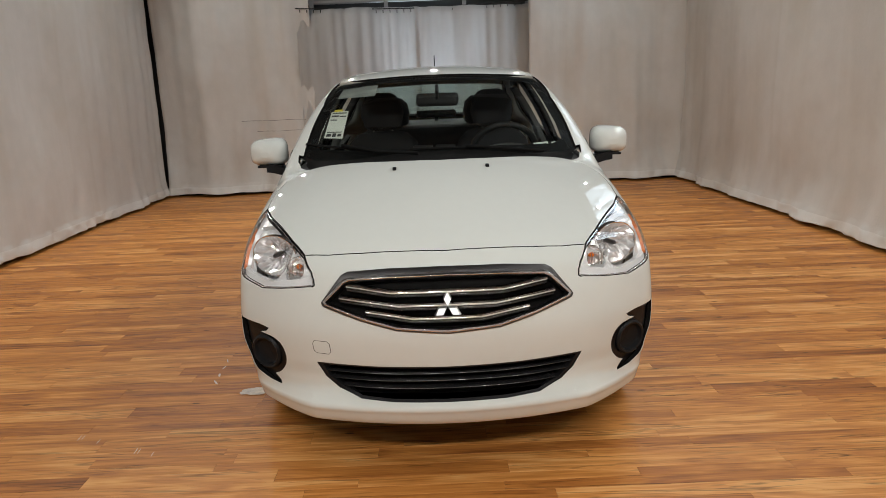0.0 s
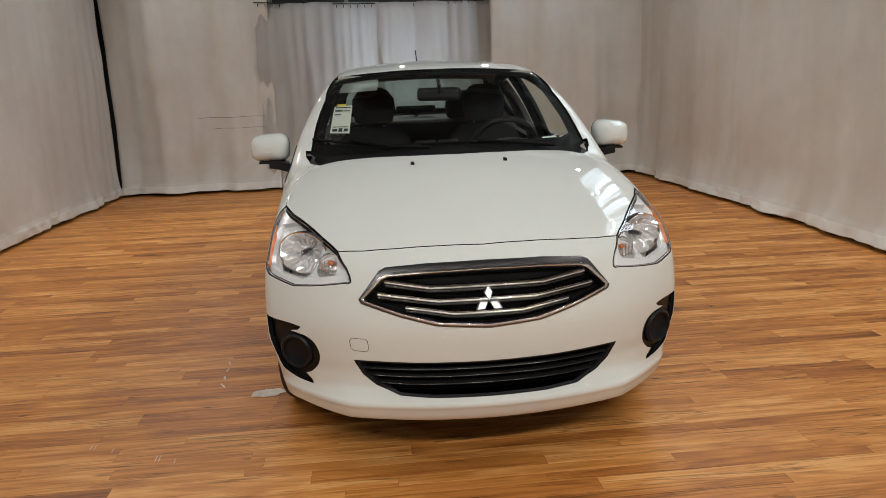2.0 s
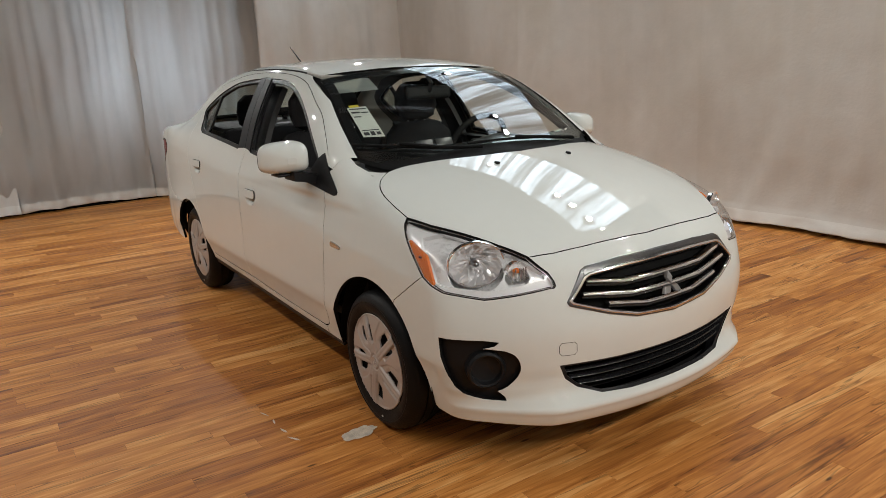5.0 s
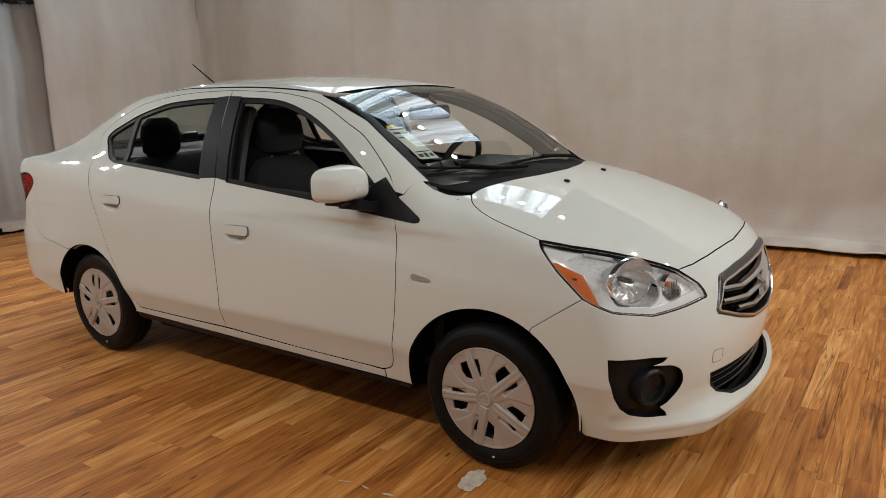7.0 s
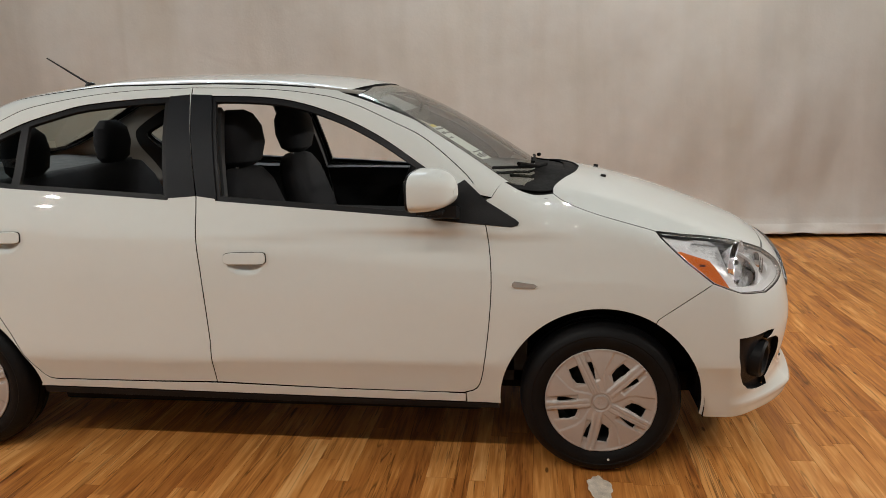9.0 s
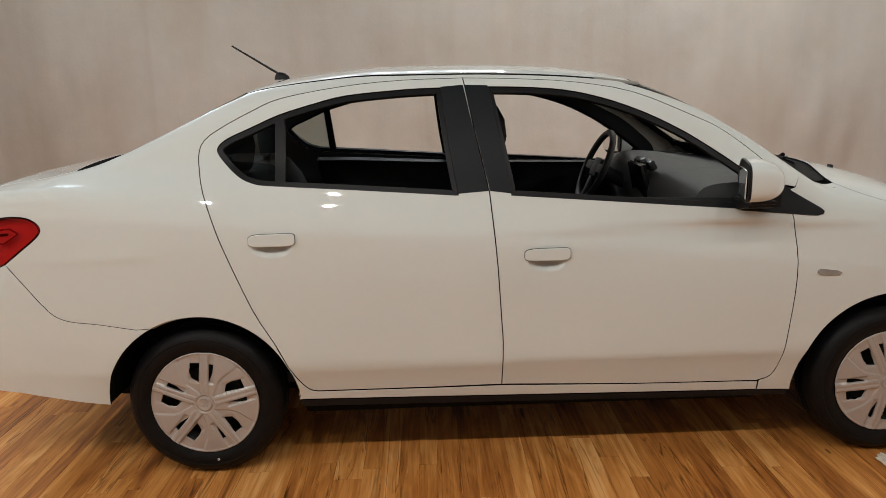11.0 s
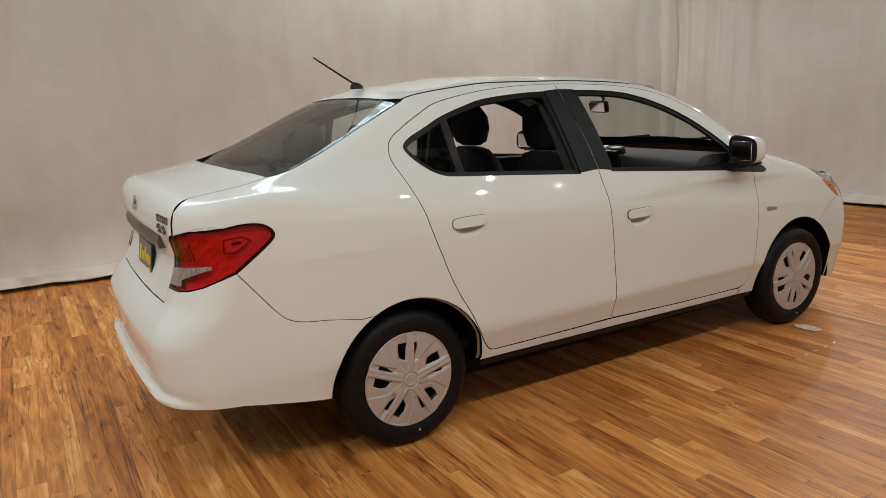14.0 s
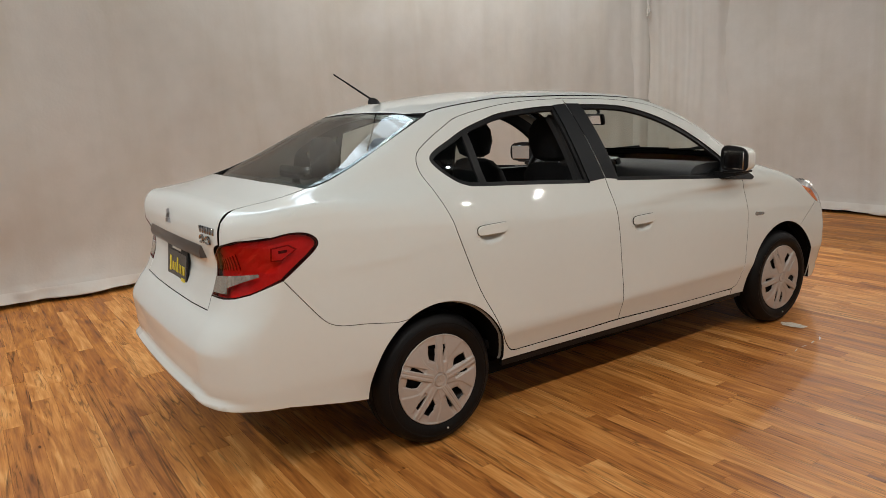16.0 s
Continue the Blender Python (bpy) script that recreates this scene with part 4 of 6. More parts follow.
def badge(name, parent, x, z, facing, size, tilt=0.0, thick=.008):
    """Three lozenges about a point, facing along +x or -x."""
    b = new(name)
    b.parent = parent
    tagged(b, label="chrome three-lozenge badge")
    for turn in (90, 210, 330):
        a = radians(turn)
        u, w = Vector((0, math.cos(a), math.sin(a))), Vector((0, -math.sin(a), math.cos(a)))
        bm = bmesh.new()
        ring = []
        for f, s in ((0, 0), (.5, .289), (1, 0), (.5, -.289)):
            ring.append(u * f * size + w * s * size)
        base = [p + Vector((tilt * p.z, 0, 0)) for p in ring]
        c = sum(ring, Vector()) / 4
        top = [(c + (p - c) * .82) + Vector((facing * thick + tilt * p.z, 0, 0)) for p in ring]
        loft(bm, [base, top])
        for v in bm.verts:
            v.co += Vector((x, 0, z))
        part("lozenge", bm, badge_metal, b, smooth=False)
    return b


badge("nose_badge", grille, 2.042, .625, 1, .054, -.35, .014)

# lower grille
low = new("lower_grille")
low.parent = front_bumper
tagged(low, label="black lower air intake with slats")
panel("intake_back", NOSE, both(on_front([(0, .42), (-.485, .428), (-.32, .28), (0, .272)])), [], gap_black, low, gap=0, lift=-.06, depth=0)
panel("intake_rim", NOSE, lower_loop, [both(on_front([(0, .401), (-.25, .403), (-.458, .410), (-.435, .364), (-.395, .329), (-.315, .300), (-.2, .293), (0, .292)]))], trim_black, low, gap=0, lift=-.004, depth=.04, step=.012)
for z0, end in ((.377, .452), (.349, .43), (.321, .385)):
    sweep(nose_line([(-end, z0 + .006), (-.25, z0), (0, z0)]), .04, .009, "intake_slat", gloss_black, low, push=-.03)

# fog lamp pockets
for sign in (1, -1):
    pocket = new("fog_pocket")
    pocket.parent = front_bumper
    tagged(pocket, label="black fog lamp blank in its pocket")
    loop = [(x, y * sign, z) for x, y, z in fog]
    panel("pocket_rim", NOSE, loop, [], trim_black, pocket, gap=-.003, lift=-.022, depth=0, step=.012)
    fc = Vector((1.822, -.672 * sign, .418))
    turn = Matrix.Translation(fc) @ pose(0, 0, 0, 0, 0, -90 - 28 * sign) @ pose(0, 0, 0, -4) @ Matrix.Scale(1.12, 4)
    bm = bmesh.new()
    lathe(bm, [(.0, .012), (.035, .012), (.043, .016), (.047, .030), (.053, .033), (.060, .026), (.063, .0), (.063, -.05)], 40, turn)
    bmesh.ops.recalc_face_normals(bm, faces=bm.faces[:])
    part("fog_blank", bm, trim_black, pocket)

# headlamps
facet_dice = random.Random(11)
for lens, sign in zip(lenses, (1, -1)):
    flip = lambda pts: [(x, y * sign, z) for x, y, z in pts]
    loop = flip(head_out)
    hc = np.array(head_out).mean(0)
    inner = [tuple(hc + (np.array(p) - hc) * .972) for p in head_out]
    panel("lamp_gasket", NOSE, loop, [flip(inner)], gloss_black, lens, "black lamp edge", gap=.002, lift=-.003, depth=.02, step=.012)
    panel("lamp_bezel", NOSE, flip(inner), [flip(on_top([(1.60, -.665), (1.72, -.60), (1.84, -.535)]) + on_front([(-.487, .738), (-.490, .722), (-.545, .712), (-.60, .700), (-.66, .690)]) + on_side([(1.69, .71), (1.655, .75), (1.60, .80), (1.56, .85)]))], silver, lens, "silvered lamp bezel", gap=.001, lift=-.018, depth=.035, step=.012)
    wall = [tuple(hc + (np.array(p) - hc) * .962) for p in head_out]
    panel("lamp_wall", NOSE, flip(inner), [flip(wall)], chrome, lens, "chrome lamp wall", gap=0, lift=-.005, depth=.085, step=.014)
    mark = on_side([(1.512, .828), (1.53, .832), (1.628, .800), (1.662, .752), (1.695, .706), (1.665, .712), (1.60, .752), (1.55, .795)])
    panel("amber_marker", NOSE, flip(mark), [], amber, lens, "amber side marker", gap=0, lift=-.010, depth=.012, step=.01)
    panel("marker_mark", NOSE, flip(on_side([(1.592, .788), (1.612, .787), (1.612, .779), (1.592, .780)])), [], red_deep, lens, "small dark mark on the amber marker", gap=0, lift=-.0085, depth=0, step=.01)
    bowls = []
    for (px, py, pz), r, dep, nm in (((1.752, -.644, .760), .096, .060, "main_reflector"), ((1.846, -.538, .737), .043, .03, "indicator_reflector")):
        main = nm[0] == "m"
        m = Matrix.Translation((px, py * sign, pz)) @ pose(0, 0, 0, 0, 0, -90 - (24 if main else 8) * sign) @ Matrix.Diagonal((1, 1, .80, 1))
        bowls.append([tuple(m @ Vector((r * 1.03 * math.cos(g), 0, r * 1.03 * math.sin(g)))) for g in np.linspace(0, 2 * math.pi, 32, endpoint=False)])
        bm = bmesh.new()
        lathe(bm, [(r * k, -dep * (1 - k * k)) for k in (.10, .28, .46, .64, .82, 1.0)], 32 if main else 16, m)
        for v in bm.verts:
            v.co += Vector((facet_dice.uniform(-.008, .008), facet_dice.uniform(-.003, .003), 0)) * (1 if main else .6)
        part(nm, bm, reflector, lens, "faceted silver reflector", smooth=False)
        bm = bmesh.new()
        lathe(bm, [(r * .97, -.004), (r * 1.0, .002), (r * 1.035, .003), (r * 1.06, -.002), (r * 1.07, -.014)], 36, m)
        part("reflector_ring", bm, chrome, lens, "chrome ring round the reflector")
        bm = bmesh.new()
        lathe(bm, [(.001, .004), (.009, .001), (.012, -.010), (.012, -dep * .9)], 16, m)
        part("bulb", bm, satin_chrome if main else amber, lens, "dark bulb shield" if main else "amber indicator bulb")
    panel("lamp_housing", NOSE, loop, bowls, lamp_grey, lens, "silvered lamp housing", gap=.004, lift=-.036, depth=.01)
    panel("lamp_back", NOSE, loop, [], lamp_grey, lens, "back of the lamp", gap=.004, lift=-.10, depth=0)
    # fine upright ribs of the indicator window, each a sliver
    for k in range(6):
        bm = bmesh.new()
        box(bm, Matrix.Translation((1.868 - .004 * abs(k - 3), (-.572 + .0135 * k) * sign, .728)), .003, .0025, .046)
        part("lens_rib", bm, clear_ribbed, lens)

# tail lamps
for lamp_ob, sign in zip(tails, (1, -1)):
    flip = lambda pts: [(x, y * sign, z) for x, y, z in pts]
    rev = on_rear([(-.496, .826), (-.590, .840), (-.610, .777), (-.497, .769)])
    panel("reversing_lens", STERN, flip(rev), [], clear_ribbed, lamp_ob, "clear reversing lens", gap=0, lift=.003, depth=.004, step=.012)
    for k in range(9):
        u0, u1 = k / 9, (k + .84) / 9
        def edge_at(u):
            return (-.597 - .150 * u, .840 + .020 * u), (-.600 - .150 * u, .796 + .056 * u)
        (a0, b0), (a1, b1) = edge_at(u0), edge_at(u1)
        panel("indicator_rib", STERN, flip(on_rear([a0, a1, b1, b0])), [], clear_ribbed, lamp_ob, "clear ribbed indicator lens", gap=0, lift=.004, depth=.004, step=.014)
    ring = np.array(tail_out)
    tc = ring.mean(0)
    inner = [tuple(tc + (p - tc) * .935) for p in ring]
    panel("lamp_rim", STERN, flip(tail_out), [flip(inner)], red_deep, lamp_ob, "dark red lamp rim", gap=.004, lift=.002, depth=.003, step=.012)
    # silvered bowl behind the lens, with uneven facets
    bowl = panel("lamp_bowl", STERN, flip(tail_out), [], bowl_white, lamp_ob, "pale bowl behind the red lens", gap=.004, lift=-.022, depth=0, step=.016)
    for v in bowl.data.vertices:
        v.co.x += facet_dice.uniform(-.004, .004)
    bowl.data.polygons.foreach_set("use_smooth", [False] * len(bowl.data.polygons))
    eye = on_side([(-1.942, .953), (-1.877, .960), (-1.848, .941), (-1.908, .905), (-1.945, .905)])
    ec = np.array(eye).mean(0)
    panel("side_marker", STERN, flip(eye), [flip([tuple(ec + (np.array(p) - ec) * .90) for p in eye])], red_mid, lamp_ob, "dark outline of the side marker", gap=0, lift=-.004, depth=.003, step=.008)
    panel("side_marker_window", STERN, flip([tuple(ec + (np.array(p) - ec) * .89) for p in eye]), [], lamp_grey, lamp_ob, "grey side marker window", gap=0, lift=-.006, depth=.002, step=.01)
    panel("marker_mark", STERN, flip(on_side([(-1.915, .941), (-1.885, .943), (-1.885, .935), (-1.915, .933)])), [], red_deep, lamp_ob, "small dark mark", gap=0, lift=-.003, depth=.001, step=.01)
    for k in range(7):
        y0 = -.548 - .019 * k
        low, high = .858 + .010 * k / 6, .890 + .036 * k / 6
        panel("stop_rib", STERN, flip(on_rear([(y0, low), (y0 - .004, high), (y0 - .008, high), (y0 - .004, low)])), [], red_mid, lamp_ob, gap=0, lift=-.009, depth=.002, step=.012)

# boot lid dress
garnish_path = on_rear([(y, .918 - .004 * (y / .4) ** 2) for y in np.linspace(-.412, .412, 21)])
bm = bmesh.new()
loft(bm, [[(x - .016, y, z - .026), (x - .020, y, z), (x - .010, y, z + .024), (x + .008, y, z + .025), (x + .008, y, z - .027)] for x, y, z in garnish_path])
part("boot_garnish", bm, satin_chrome, boot, "dark satin boot handle bar")
badge("boot_badge", boot, -2.096, 1.010, -1, .040, .1, .010)
plate = new("number_plate")
plate.parent = boot
tagged(plate, label="black dealer plate with yellow print in a frame")
PX, PZ = -2.082, .788


def on_plate(name, mat, label, y0, z0, w, h, lean=0, out=.0065):
    bm = bmesh.new()
    box(bm, pose(PX, 0, PZ, 0, 7) @ pose(-out, -y0, z0, lean), .003, w, h, .001, 1)
    part(name, bm, mat, plate, label)


bm = bmesh.new()
box(bm, pose(PX, 0, PZ, 0, 7), .010, .330, .188, .004)
part("plate_frame", bm, trim_black, plate)
on_plate("plate_sheet", gloss_black, "black plate sheet", 0, .002, .306, .134, 0, .0045)
for y0, z0, w, h, lean in ((-.105, .005, .045, .075, 6), (-.062, -.002, .028, .042, 8), (-.028, -.002, .022, .042, 8), (.010, .010, .034, .072, 8), (.042, -.002, .012, .046, 8), (.066, -.002, .024, .042, 8), (.094, -.002, .010, .046, 8), (.118, -.002, .030, .042, 8)):
    on_plate("plate_print", yellow, "yellow printed bar", y0, z0, w * .55, h * .9, lean)
on_plate("plate_print", yellow, "yellow printed bar", .105, -.043, .055, .016)
for k in range(13):
    on_plate("frame_print", paper, "white printed bar", -.108 + .018 * k, -.082, .012, .013 + .004 * (k % 2))
for k in range(10):
    on_plate("frame_print", paper, "white printed bar", -.065 + .014 * k, .082, .009, .011)
for k in range(6):
    at = Vector(on_rear([(-.440 - .026 * k, 1.008)])[0])
    bm = bmesh.new()
    box(bm, Matrix.Translation(at), .010, .017, .028, .003, 1)
    part("model_badge", bm, dark_chrome, boot, "chrome badge bar")
for k in range(2):
    at = Vector(on_rear([(-.455 - .065 * k, .972)])[0])
    bm = bmesh.new()
    ring = [at + Vector((-.004, (.022 + .006 * k) * math.cos(g), .013 * math.sin(g) - .006 * math.cos(g))) for g in np.linspace(.4, 5.6, 14)]
    tube(bm, ring, .0045, 6)
    box(bm, Matrix.Translation(at) @ pose(-.003, -.016, -.004, 35), .007, .030, .006, .001, 1)
    part("model_badge", bm, dark_chrome, boot, "chrome badge loop")
# door mirrors
for door, sign in zip(doors_f, (1, -1)):
    mir = new("door_mirror")
    mir.parent = door
    tagged(mir, label="white door mirror on a black base")
    def section(u, grow):
        ring = []
        f = grow * max(.04, 1 - max(0, u) ** 3.0) ** .5
        for g in np.linspace(0, 2 * math.pi, 32, endpoint=False):
            c, q = math.cos(g), math.sin(g)
            out = .098 * f * math.copysign(abs(c) ** .55, c)
            up = (.077 * (1 + .9 * out) if q > 0 else .060) * f * math.copysign(abs(q) ** .55, q)
            ring.append((.648 + .128 * u + .24 * out, (-.878 + out) * sign, 1.058 + up))
        return ring
    bm = bmesh.new()
    loft(bm, [section(u, 1.0) for u in (0, .1, .25, .4, .55, .68, .78, .86, .92, .965, .99, 1.0)])
    part("mirror_shell", bm, paint, mir, "white mirror shell")
    bm = bmesh.new()
    loft(bm, [section(u, f) for u, f in ((-.07, .90), (-.075, .96), (-.06, 1.0), (-.02, 1.005), (.015, .99))])
    part("mirror_rim", bm, trim_black, mir)
    bm = bmesh.new()
    box(bm, Matrix.Translation((.6365, -.880 * sign, 1.062)) @ pose(0, 0, 0, 0, 0, -16 * sign), .006, .150, .096, .002, 1)
    part("mirror_glass", bm, chrome, mir, "mirror glass")
    bm = bmesh.new()
    loft(bm, [[(.72 + a * .055, y * sign, z + b * .020) for a, b in ((-1, -1), (1, -1), (1, 1), (-1, 1))] for y, z in ((-.735, .968), (-.79, .972), (-.835, .985), (-.875, .992))])
    box(bm, Matrix.Translation((.690, -.868 * sign, .996)), .09, .125, .012, .005)
    part("mirror_arm", bm, trim_black, mir)

# aerial
bm = bmesh.new()
loft(bm, [[(-1.055 + .03 * k * math.cos(g) - .012 * (1 - k), .016 * k * math.sin(g), 1.448 + h) for g in np.linspace(0, 2 * math.pi, 16, endpoint=False)] for k, h in ((1.15, 0), (1.05, .014), (.7, .026), (.3, .032))])
aerial = part("aerial", bm, trim_black, car, "short black roof aerial")
bm = bmesh.new()
tube(bm, [(-1.068, 0, 1.474), (-1.105, 0, 1.497), (-1.262, 0, 1.596)], .004, 8, [.005, .005, .0035])
part("rod", bm, trim_black, aerial)

# washer jets and wipers
for y in (-.2, .2):
    x0, _, z0 = on_top([(1.315, y)])[0]
    bm = bmesh.new()
    box(bm, pose(x0, y, z0 + .004, 0, 10), .022, .016, .012, .004)
    part("washer_jet", bm, trim_black, bonnet)


def wiper(arm, blade):
    w = new("wiper")
    w.parent = car
    tagged(w, label="black windscreen wiper at rest")
    a = np.array(on_upper(FRONT, blade))
    n = gradient(a, upper)
    bm = bmesh.new()
    tube(bm, a + n * .010, .006, 6)
    part("blade", bm, gap_black, w)
    b = np.array(on_upper(FRONT, arm))
    n = gradient(b, upper)
    bm = bmesh.new()
    tube(bm, b + n * .026, .008, 8)
    part("arm", bm, gap_black, w)


wiper([(-.10, 1.045), (-.28, 1.055), (-.46, 1.085)], [(-.645, 1.105), (-.5, 1.09), (-.3, 1.068), (-.18, 1.06)])
wiper([(.48, 1.03), (.3, 1.05), (.12, 1.066)], [(-.14, 1.072), (.05, 1.073), (.25, 1.065), (.42, 1.05)])


# papers behind the windscreen
def sticker(name, corners, mat, label, sink=-.009):
    return panel(name, FRONT, on_upper(FRONT, corners), [], mat, car, label, gap=0, fn=upper, lift=sink, depth=0, step=.02)


sheet = sticker("window_sheet", [(-.545, 1.262), (-.455, 1.266), (-.473, 1.140), (-.567, 1.143)], paper, "white price sheet behind the windscreen")
for k, (a0, a1, z0, z1) in enumerate(((.1, .9, .93, .97), (.1, .5, .80, .86), (.55, .9, .80, .84), (.1, .45, .66, .70), (.1, .9, .20, .23), (.1, .35, .05, .15), (.42, .62, .04, .17), (.7, .9, .05, .15))):
    def spot(u, v):
        return (-.567 + .094 * u + .020 * v, 1.143 + .119 * v)
    line = panel("print_bar", FRONT, on_upper(FRONT, [spot(a0, z0), spot(a1, z0), spot(a1, z1), spot(a0, z1)]), [], ink, sheet, gap=0, fn=upper, lift=-.008, depth=0)
tab = sticker("sheet_tab", [(-.530, 1.272), (-.485, 1.274), (-.487, 1.264), (-.532, 1.263)], yellow, "small yellow tab", -.0085)
code = sticker("code_label", [(-.580, 1.232), (-.562, 1.236), (-.573, 1.182), (-.590, 1.180)], paper, "small white label with dark bars")
for k in range(4):
    panel("print_bar", FRONT, on_upper(FRONT, [(-.587 + .003 * k, 1.188 + .011 * k), (-.572 + .003 * k, 1.189 + .011 * k), (-.571 + .003 * k, 1.195 + .011 * k), (-.586 + .003 * k, 1.194 + .011 * k)]), [], ink, code, gap=0, fn=upper, lift=-.008, depth=0)
sticker("white_label", [(-.545, 1.383), (-.315, 1.390), (-.325, 1.335), (-.560, 1.325)], material("milky_film", (.75, .80, .78), .6, Alpha=.32), "milky white film label")
for y0, mt in ((.455, teal), (.545, teal)):
    tag = sticker("inspection_label", [(y0, 1.058), (y0 + .075, 1.060), (y0 + .068, 1.093), (y0 - .004, 1.090)], paper, "small inspection label")
    panel("label_print", FRONT, on_upper(FRONT, [(y0 + .012, 1.066), (y0 + .04, 1.067), (y0 + .037, 1.085), (y0 + .009, 1.084)]), [], mt, tag, gap=0, fn=upper, lift=-.008, depth=0)
    panel("label_print", FRONT, on_upper(FRONT, [(y0 + .045, 1.065), (y0 + .065, 1.066), (y0 + .061, 1.086), (y0 + .042, 1.085)]), [], ink, tag, gap=0, fn=upper, lift=-.008, depth=0)

# cores that close the shell
panel("bumper_core", NOSE, both(nose_half), [], gap_black, car, gap=0, lift=-.085, depth=0, step=.04)
panel("rear_core", STERN, both(stern_half), [], gap_black, car, gap=0, lift=-.05, depth=0, step=.04)
bm = bmesh.new()
box(bm, pose(-.05, 0, .205), 1.76, 1.32, .07, .02)
box(bm, pose(0, 0, .205), 3.5, .86, .07, .02)
box(bm, pose(1.70, 0, .26), .3, 1.0, .05)
box(bm, pose(-1.85, 0, .34), .45, 1.2, .05)
part("underbody", bm, gap_black, car, "dark underbody")

# wheel housings
for (cx, cz, r), low_end, high_end in ((ARCH_F, -9, 184), (ARCH_R, -1, 179)):
    for sign in (1, -1):
        bm = bmesh.new()
        rows = []
        for s in (.775, .62, .44):
            rows.append([bm.verts.new((cx + (r + .012) * math.cos(g), -s * sign, cz + (r + .012) * math.sin(g))) for g in np.linspace(radians(low_end), radians(high_end), 33)])
        for u, v in zip(rows, rows[1:]):
            for k in range(32):
                bm.faces.new((u[k], u[k + 1], v[k + 1], v[k]))
        c = bm.verts.new((cx, -.44 * sign, cz))
        for k in range(32):
            bm.faces.new((rows[-1][k], rows[-1][k + 1], c))
        part("wheel_housing", bm, gap_black, car, "black wheel arch liner")


# wheels
def wheel(name, x, y, z, r=0.288, spin=0.0):
    w = new(name)
    w.parent = car
    out = -1 if y < 0 else 1
    w.matrix_basis = pose(x, y, z, 0, 0, 0 if out < 0 else 180)
    tagged(w, label="black tyre with a silver ten-slot wheel cover")
    bm = bmesh.new()
    lathe(bm, [(.178, -.060), (.186, -.070), (.194, -.074), (.200, -.0745), (.203, -.077), (.222, -.084), (.24, -.086), (.243, -.0845), (.247, -.086), (.258, -.082), (.270, -.073), (.279, -.062), (.284, -.052), (.287, -.03),
               (r, -.024), (.283, -.023), (.283, -.017), (r, -.016), (r + .001, 0), (r, .016), (.283, .017), (.283, .023), (r, .024), (.287, .03), (.283, .055), (.27, .075), (.25, .086), (.2, .08), (.178, .06)], 72)
    bmesh.ops.recalc_face_normals(bm, faces=bm.faces[:])
    part("tyre", bm, rubber, w, "black rubber tyre")
    bm = bmesh.new()
    lathe(bm, [(.181, -.060), (.170, -.05), (.160, -.03), (.150, .0), (.15, .05)], 48)
    lathe(bm, [(.001, -.012), (.12, -.012), (.13, .0), (.15, .01)], 48)
    lathe(bm, [(.001, -.03), (.035, -.03), (.05, -.012)], 24)
    bmesh.ops.recalc_face_normals(bm, faces=bm.faces[:])
    part("steel_rim", bm, steel_dark, w, "dark steel rim")
    # cover: a dished disc with five ribbed spokes, a slim and a wide slot beside each
    slots = []
    for k in range(5):
        a = radians(90 + 72 * k + spin)
        for q in (((.084, -.0165), (.120, -.029), (.150, -.032), (.153, -.0175)), ((.083, .0215), (.156, .0185), (.154, .053), (.120, .055), (.097, .050), (.088, .035))):
            slots.append(np.array([(u * math.cos(a) - w * math.sin(a), u * math.sin(a) + w * math.cos(a)) for u, w in q]))
    disc = np.array([(.198 * math.cos(g), .198 * math.sin(g)) for g in np.linspace(0, 2 * math.pi, 72, endpoint=False)])
    loops = [disc] + [fine(s[::-1] if area(s) > 0 else s, .004) for s in slots]
    gx, gy = np.meshgrid(np.arange(-.20, .20, .0032), np.arange(-.20, .20, .0032))
    grid = np.stack([gx.ravel(), gy.ravel()], -1)
    ok = np.linalg.norm(grid, axis=1) < .195
    for loop in loops[1:]:
        ok &= ~within(grid, loop)
    grid = grid[ok]
    for loop in loops:
        grid = grid[clear_of(grid, loop, .0019)]
    pts, edges, base = np.concatenate(loops + [grid]), [], 0
    for loop in loops:
        edges += [(base + i, base + (i + 1) % len(loop)) for i in range(len(loop))]
        base += len(loop)
    v, _, f, *_ = delaunay_2d_cdt([Vector(p) for p in pts], edges, [], 0, 1e-6)
    v = np.array([tuple(p) for p in v])
    f = np.array([t for t in f if len(t) == 3])
    keep = np.ones(len(f), bool)
    for loop in loops[1:]:
        keep &= ~within(v[f].mean(1), loop)
    f = f[keep]
    rad = np.linalg.norm(v, axis=1)
    ang = np.arctan2(v[:, 1], v[:, 0])
    turn = np.radians((np.degrees(ang) - 90 - spin + 26) % 72 - 26)
    along, across = rad * np.cos(turn), rad * np.sin(turn)
    def ramp(value, at, soft=.0016):
        return np.clip((value - at) / soft + .5, 0, 1)
    rise = .010 * np.clip(1 - (rad / .199) ** 4, 0, 1)
    spoke = ramp(.0155, np.abs(across)) * ramp(along, .040, .01)
    rise = rise + spoke * (.0036 - .0030 * np.exp(-(across / .0028) ** 2) - .0012 * np.exp(-((np.abs(across) - .0095) / .0018) ** 2))
    slim = ramp(across, -.034) * ramp(-.0155, across) * ramp(along, .078, .004)
    wide = ramp(across, .0155) * ramp(.057, across) * ramp(along, .080 + .25 * np.maximum(across - .03, 0), .004)
    fade = np.clip((.194 - rad) / .022, 0, 1)
    rise = rise - (.001 + .0055 * fade) * np.maximum(slim, wide)
    # a stepped arm beside the wide slot, bounded by a bent edge
    edge_at = np.interp(along, (.030, .039, .060, .074, .096, .161, .2), (.006, .017, .046, .066, .081, .104, .116))
